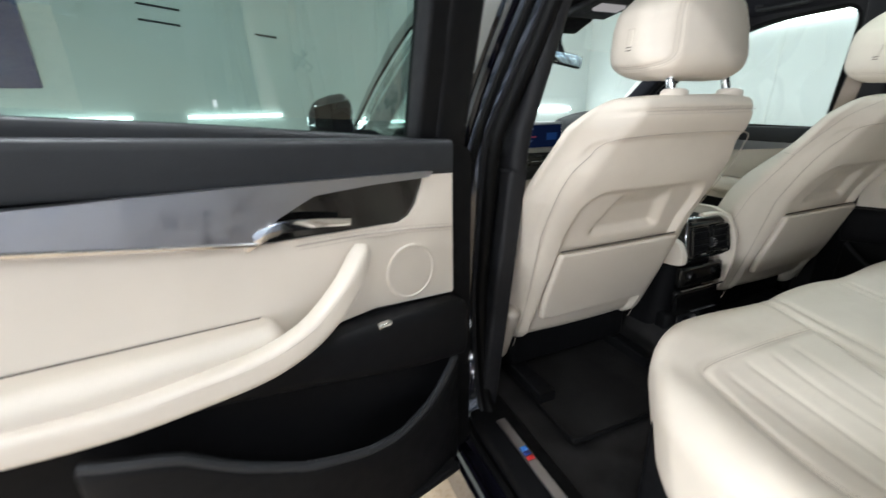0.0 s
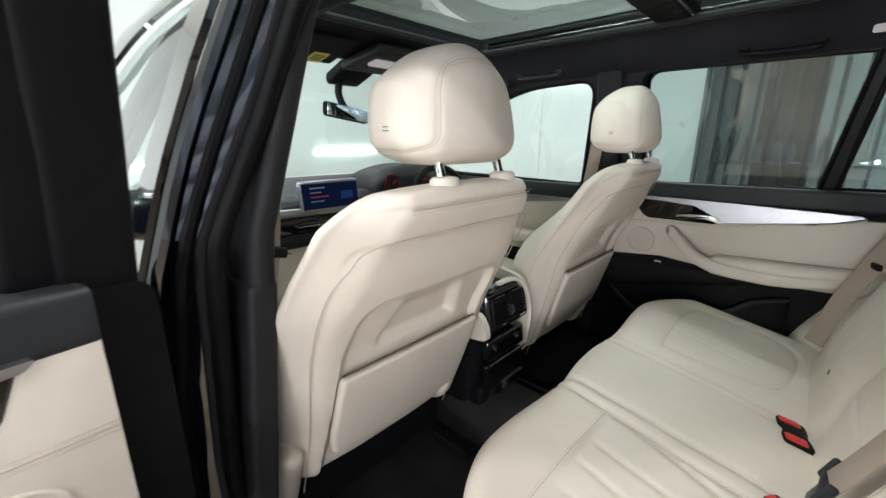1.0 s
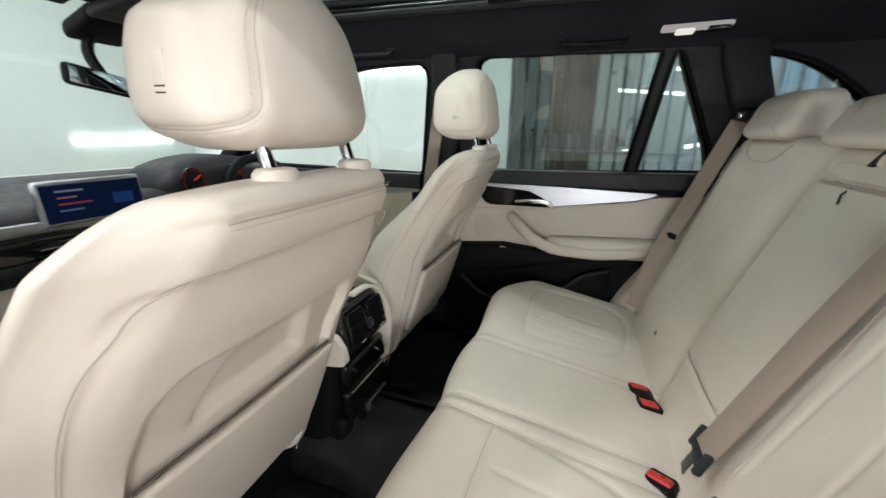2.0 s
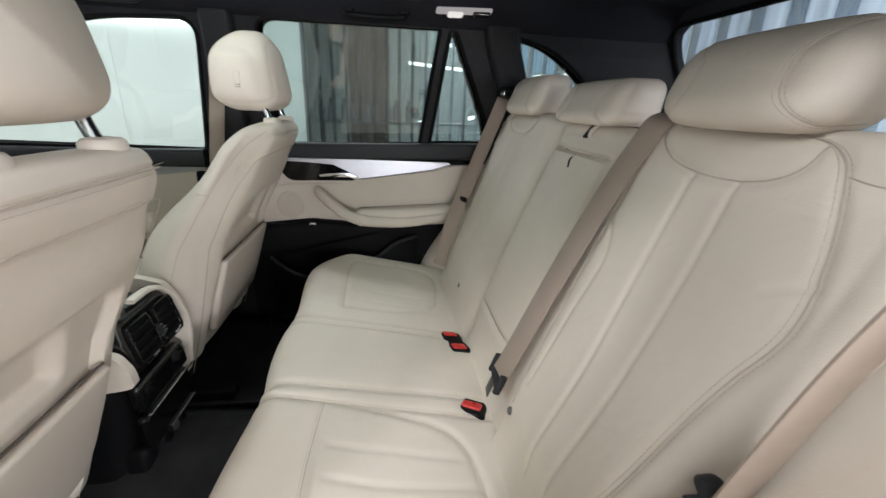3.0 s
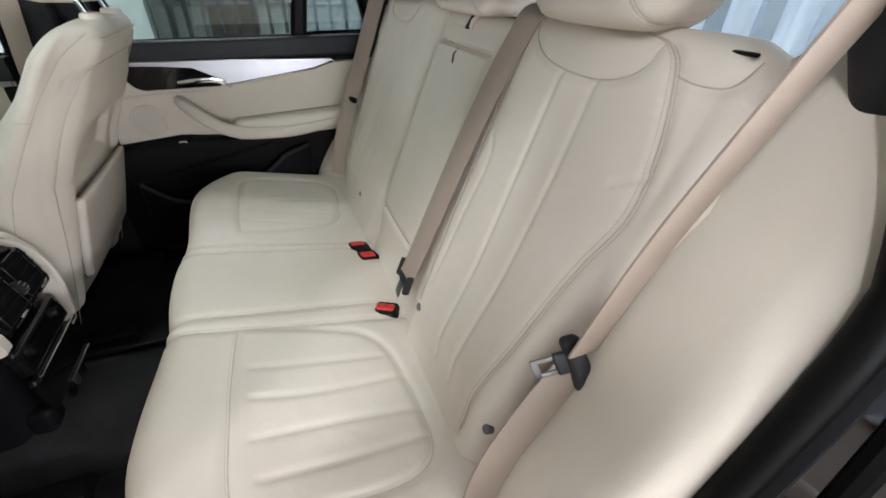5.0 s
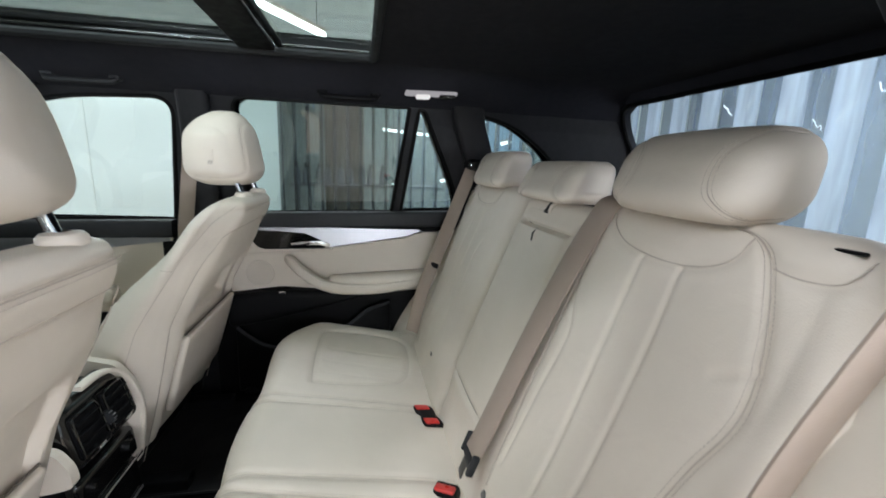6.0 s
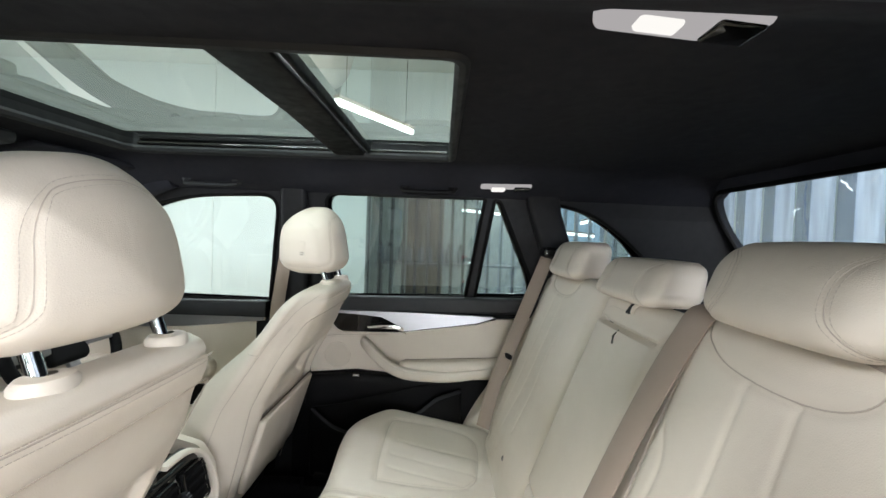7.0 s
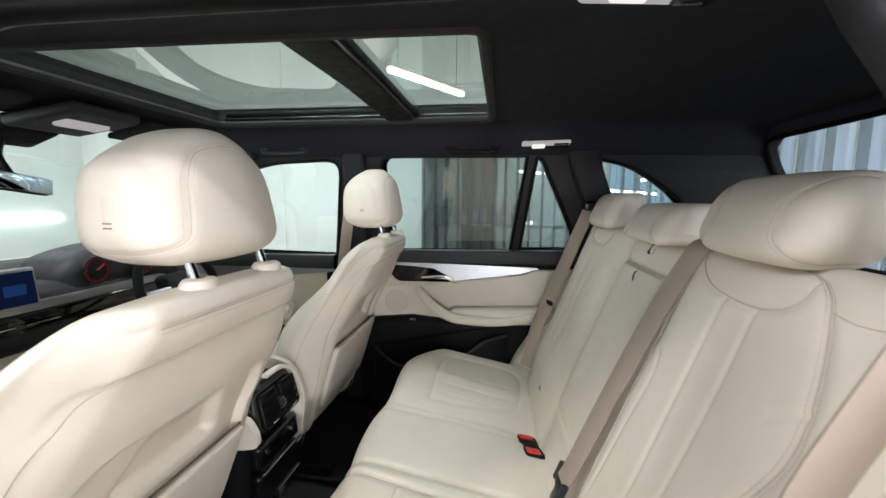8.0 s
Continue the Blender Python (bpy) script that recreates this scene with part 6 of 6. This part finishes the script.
oc = thing("overhead_console", (0, 1.45, 1.59), "charcoal overhead console with reading lamps", "overhead console")
part("body", rbox(0.20, 0.22, 0.03, 0.012, lambda p: np.stack([p[:, 0], 1.42 + p[:, 1], 1.588 + p[:, 2] - 0.15 * p[:, 1]], 1), step=0.05, k=3), GREYBLACK, oc)
part("reading_lamp", rbox(0.12, 0.05, 0.012, 0.005, lambda p: np.stack([p[:, 0], 1.40 + p[:, 1], 1.572 + p[:, 2] - 0.15 * p[:, 1]], 1), step=0.05, k=2), LENSP, oc, "lit reading lamp lens")
for s in (-1, 1):
    vz = thing("sun_visor", (s * 0.34, 1.42, 1.60), "charcoal cloth sun visor folded up", "sun visor", "sun visors")
    part("flap", rbox(0.36, 0.16, 0.018, 0.008, lambda p: np.stack([s * 0.34 + p[:, 0], 1.42 + p[:, 1], 1.590 + p[:, 2] - 0.22 * p[:, 1]], 1), step=0.06, k=3), CLOTH, vz)
    if s < 0:
        part("sticker", rbox(0.055, 0.075, 0.002, 0.0008, lambda p: np.stack([-0.235 + p[:, 0], 1.455 + p[:, 1], 1.5785 + p[:, 2] - 0.22 * (p[:, 1] + 0.035)], 1), step=0.05, k=1), material("yellow_label", (0.72, 0.62, 0.12), 0.5), vz, "yellow warning label")
        for k in range(4):
            part("sticker_line", rbox(0.040, 0.004, 0.001, 0.0003, lambda p: np.stack([-0.235 + p[:, 0], 1.435 + 0.012 * k + p[:, 1], 1.5770 + p[:, 2] - 0.22 * (p[:, 1] + 0.015 + 0.012 * k)], 1), step=0.05, k=1), BLACK, vz)

# front belt on the near pillar
fb = thing("seat_belt", (-0.66, 0.98, 1.0), "beige webbing front belt along the pillar", "seat belt", "front seat belts")
part("webbing", ribbon([(-0.632, 0.945, 1.40), (-0.655, 0.970, 1.10), (-0.690, 0.985, 0.87), (-0.706, 0.99, 0.60)], (0.75, 0.66, 0), 0.046), WEB, fb)
part("tongue_grip", bar((-0.680, 0.955, 1.118), (-0.640, 0.975, 1.104), 0.034, 0.022, 0.007), BLACK, fb, "black plastic tongue grip")
part("tongue_blade", bar((-0.642, 0.974, 1.105), (-0.624, 0.985, 1.096), 0.024, 0.003, 0.001), STEEL, fb, "steel blade")
part("belt_stud", tube([(-0.684, 0.972, 0.905), (-0.682, 0.966, 0.905)], 0.006, 10), BLACK, fb, "small black belt stud")
fb = thing("seat_belt", (0.66, 0.92, 1.0), "beige webbing front belt along the pillar", "seat belt", "front seat belts")
part("webbing", ribbon([(0.660, 0.875, 1.44), (0.685, 0.93, 1.10), (0.70, 0.96, 0.60)], (-0.3, 0.95, 0), 0.046), WEB, fb)

# grab handles, coat hooks and courtesy lamps along the roof edge
for s in (-1, 1):
    for y in (1.12, 0.36):
        up_ = 0.0 if s > 0 else 0.03
        coat = GREYBLACK if y > 1 else BLACK
        gh = thing("grab_handle", (s * 0.56, y, 1.585), "black folding grab handle on the roof edge", "grab handle", "roof grab handles")
        part("grip", tube(smooth_line([(s * 0.565, y - 0.09, 1.575 + up_), (s * 0.552, y - 0.07, 1.563 + up_), (s * 0.552, y + 0.07, 1.563 + up_), (s * 0.565, y + 0.09, 1.575 + up_)], 16), 0.009, 8), coat, gh)
        for e in (-0.085, 0.085):
            part("mount", rbox(0.03, 0.035, 0.03, 0.010, step=0.02, k=3, at=(s * 0.568, y + e, 1.583 + up_)), coat, gh)
    cl = thing("courtesy_lamp", (s * 0.5, 0.1, 1.60), "lit white courtesy lamp on the roof edge", "courtesy lamp", "rear courtesy lamps")

    def lamp(p):
        x, y, z = p.T
        return np.stack([s * (0.497 if s > 0 else 0.475) + x + s * 0.25 * (y) * 0.6, (0.10 if s > 0 else 0.085) + y, (1.583 if s > 0 else 1.622) + z - s * x * (0.0 if s < 0 else 0.15)], 1)

    part("bezel", rbox(0.055 if s < 0 else 0.034, 0.165, 0.022 if s < 0 else 0.011, 0.009 if s < 0 else 0.005, lamp, step=0.03, k=3), LENSP, cl, "milky white lens housing")
    part("lens", rbox(0.024, 0.045, 0.012, 0.005, lambda p: lamp(p + np.array((0, 0.025, -0.010))), step=0.03, k=3), DOME, cl, "glowing white lens")
    part("rear_lens", rbox(0.040 if s < 0 else 0.028, 0.050, 0.012, 0.004, lambda p: lamp(p + np.array((0, -0.052, -0.008))), step=0.03, k=2), PIANO, cl)

# left outside: front door mirror
wm = thing("wing_mirror", (-0.95, 1.70, 1.1), "glossy black wing mirror on the front door", "wing mirror")
wing = lambda p: np.stack([-1.022 + 0.78 * p[:, 0] * (1 - 0.9 * p[:, 2]), 1.70 + p[:, 1] - 0.25 * np.abs(p[:, 0]), 1.196 + 1.10 * p[:, 2] * (1 - 1.6 * np.clip(-p[:, 0], 0, 1)) + 0.12 * p[:, 0] * (p[:, 2] > 0)], 1)
part("housing", rbox(0.21, 0.11, 0.15, 0.053, wing, step=0.02, k=8), PAINT, wm)
part("mirror_glass", rbox(0.165, 0.010, 0.105, 0.0045, lambda p: wing(p + np.array((0, -0.054, 0))), step=0.03, k=3), WINGGLASS, wm, "dark silvered glass")
part("arm", bar((-0.97, 1.70, 1.142), (-0.84, 1.74, 1.13), 0.05, 0.035, 0.012), PAINT, wm)


# ---- front door panels ----
for s in (-1, 1):
    fd = thing("car_door", (s * 0.74, 1.4, 0.6), "closed front door with ivory leather panel and aluminium trim", "car door", "front doors")
    px = lambda q, x: np.stack([s * x + 0 * q[:, 0], q[:, 0], q[:, 1]], 1)
    turn = lambda vf: (vf[0], vf[1] if s < 0 else [tuple(reversed(q)) for q in vf[1]])
    part("sill_pad", sweep(rounded([(-0.034, -0.035 * s), (0.028, -0.035 * s), (0.028, 0.03 * s), (-0.034, 0.03 * s)], 0.012, 3), [(s * 0.735, 0.98, 1.105), (s * 0.735, 1.5, 1.10), (s * 0.735, 1.98, 1.10)], up=(0, 0, 1)), GREYBLACK, fd, "charcoal padded window sill")
    part("trim_strip", turn(fill([(0.99, 1.072), (1.90, 1.07), (1.90, 1.045), (1.45, 1.02), (1.25, 1.03), (0.99, 1.06)], (), [], lambda q: px(q, 0.703), 0.02, (s, 0, 0))), SILVER, fd, "brushed aluminium trim strip")
    part("panel", turn(fill([(0.985, 1.075), (1.92, 1.075), (1.92, 0.80), (0.985, 0.80)], (), [], lambda q: px(q, 0.712), 0.03, (s, 0, 0))), LEATHER, fd, "ivory leather door panel")
    part("armrest", rbox(0.09, 0.50, 0.07, 0.028, step=0.04, k=4, at=(s * 0.695, 1.42, 0.87)), LEATHER, fd, "padded ivory leather armrest")
    part("lower_panel", turn(fill([(0.985, 0.80), (1.92, 0.80), (1.92, 0.44), (0.985, 0.44)], (), [], lambda q: px(q, 0.706), 0.03, (s, 0, 0))), BLACK, fd, "black lower door panel")
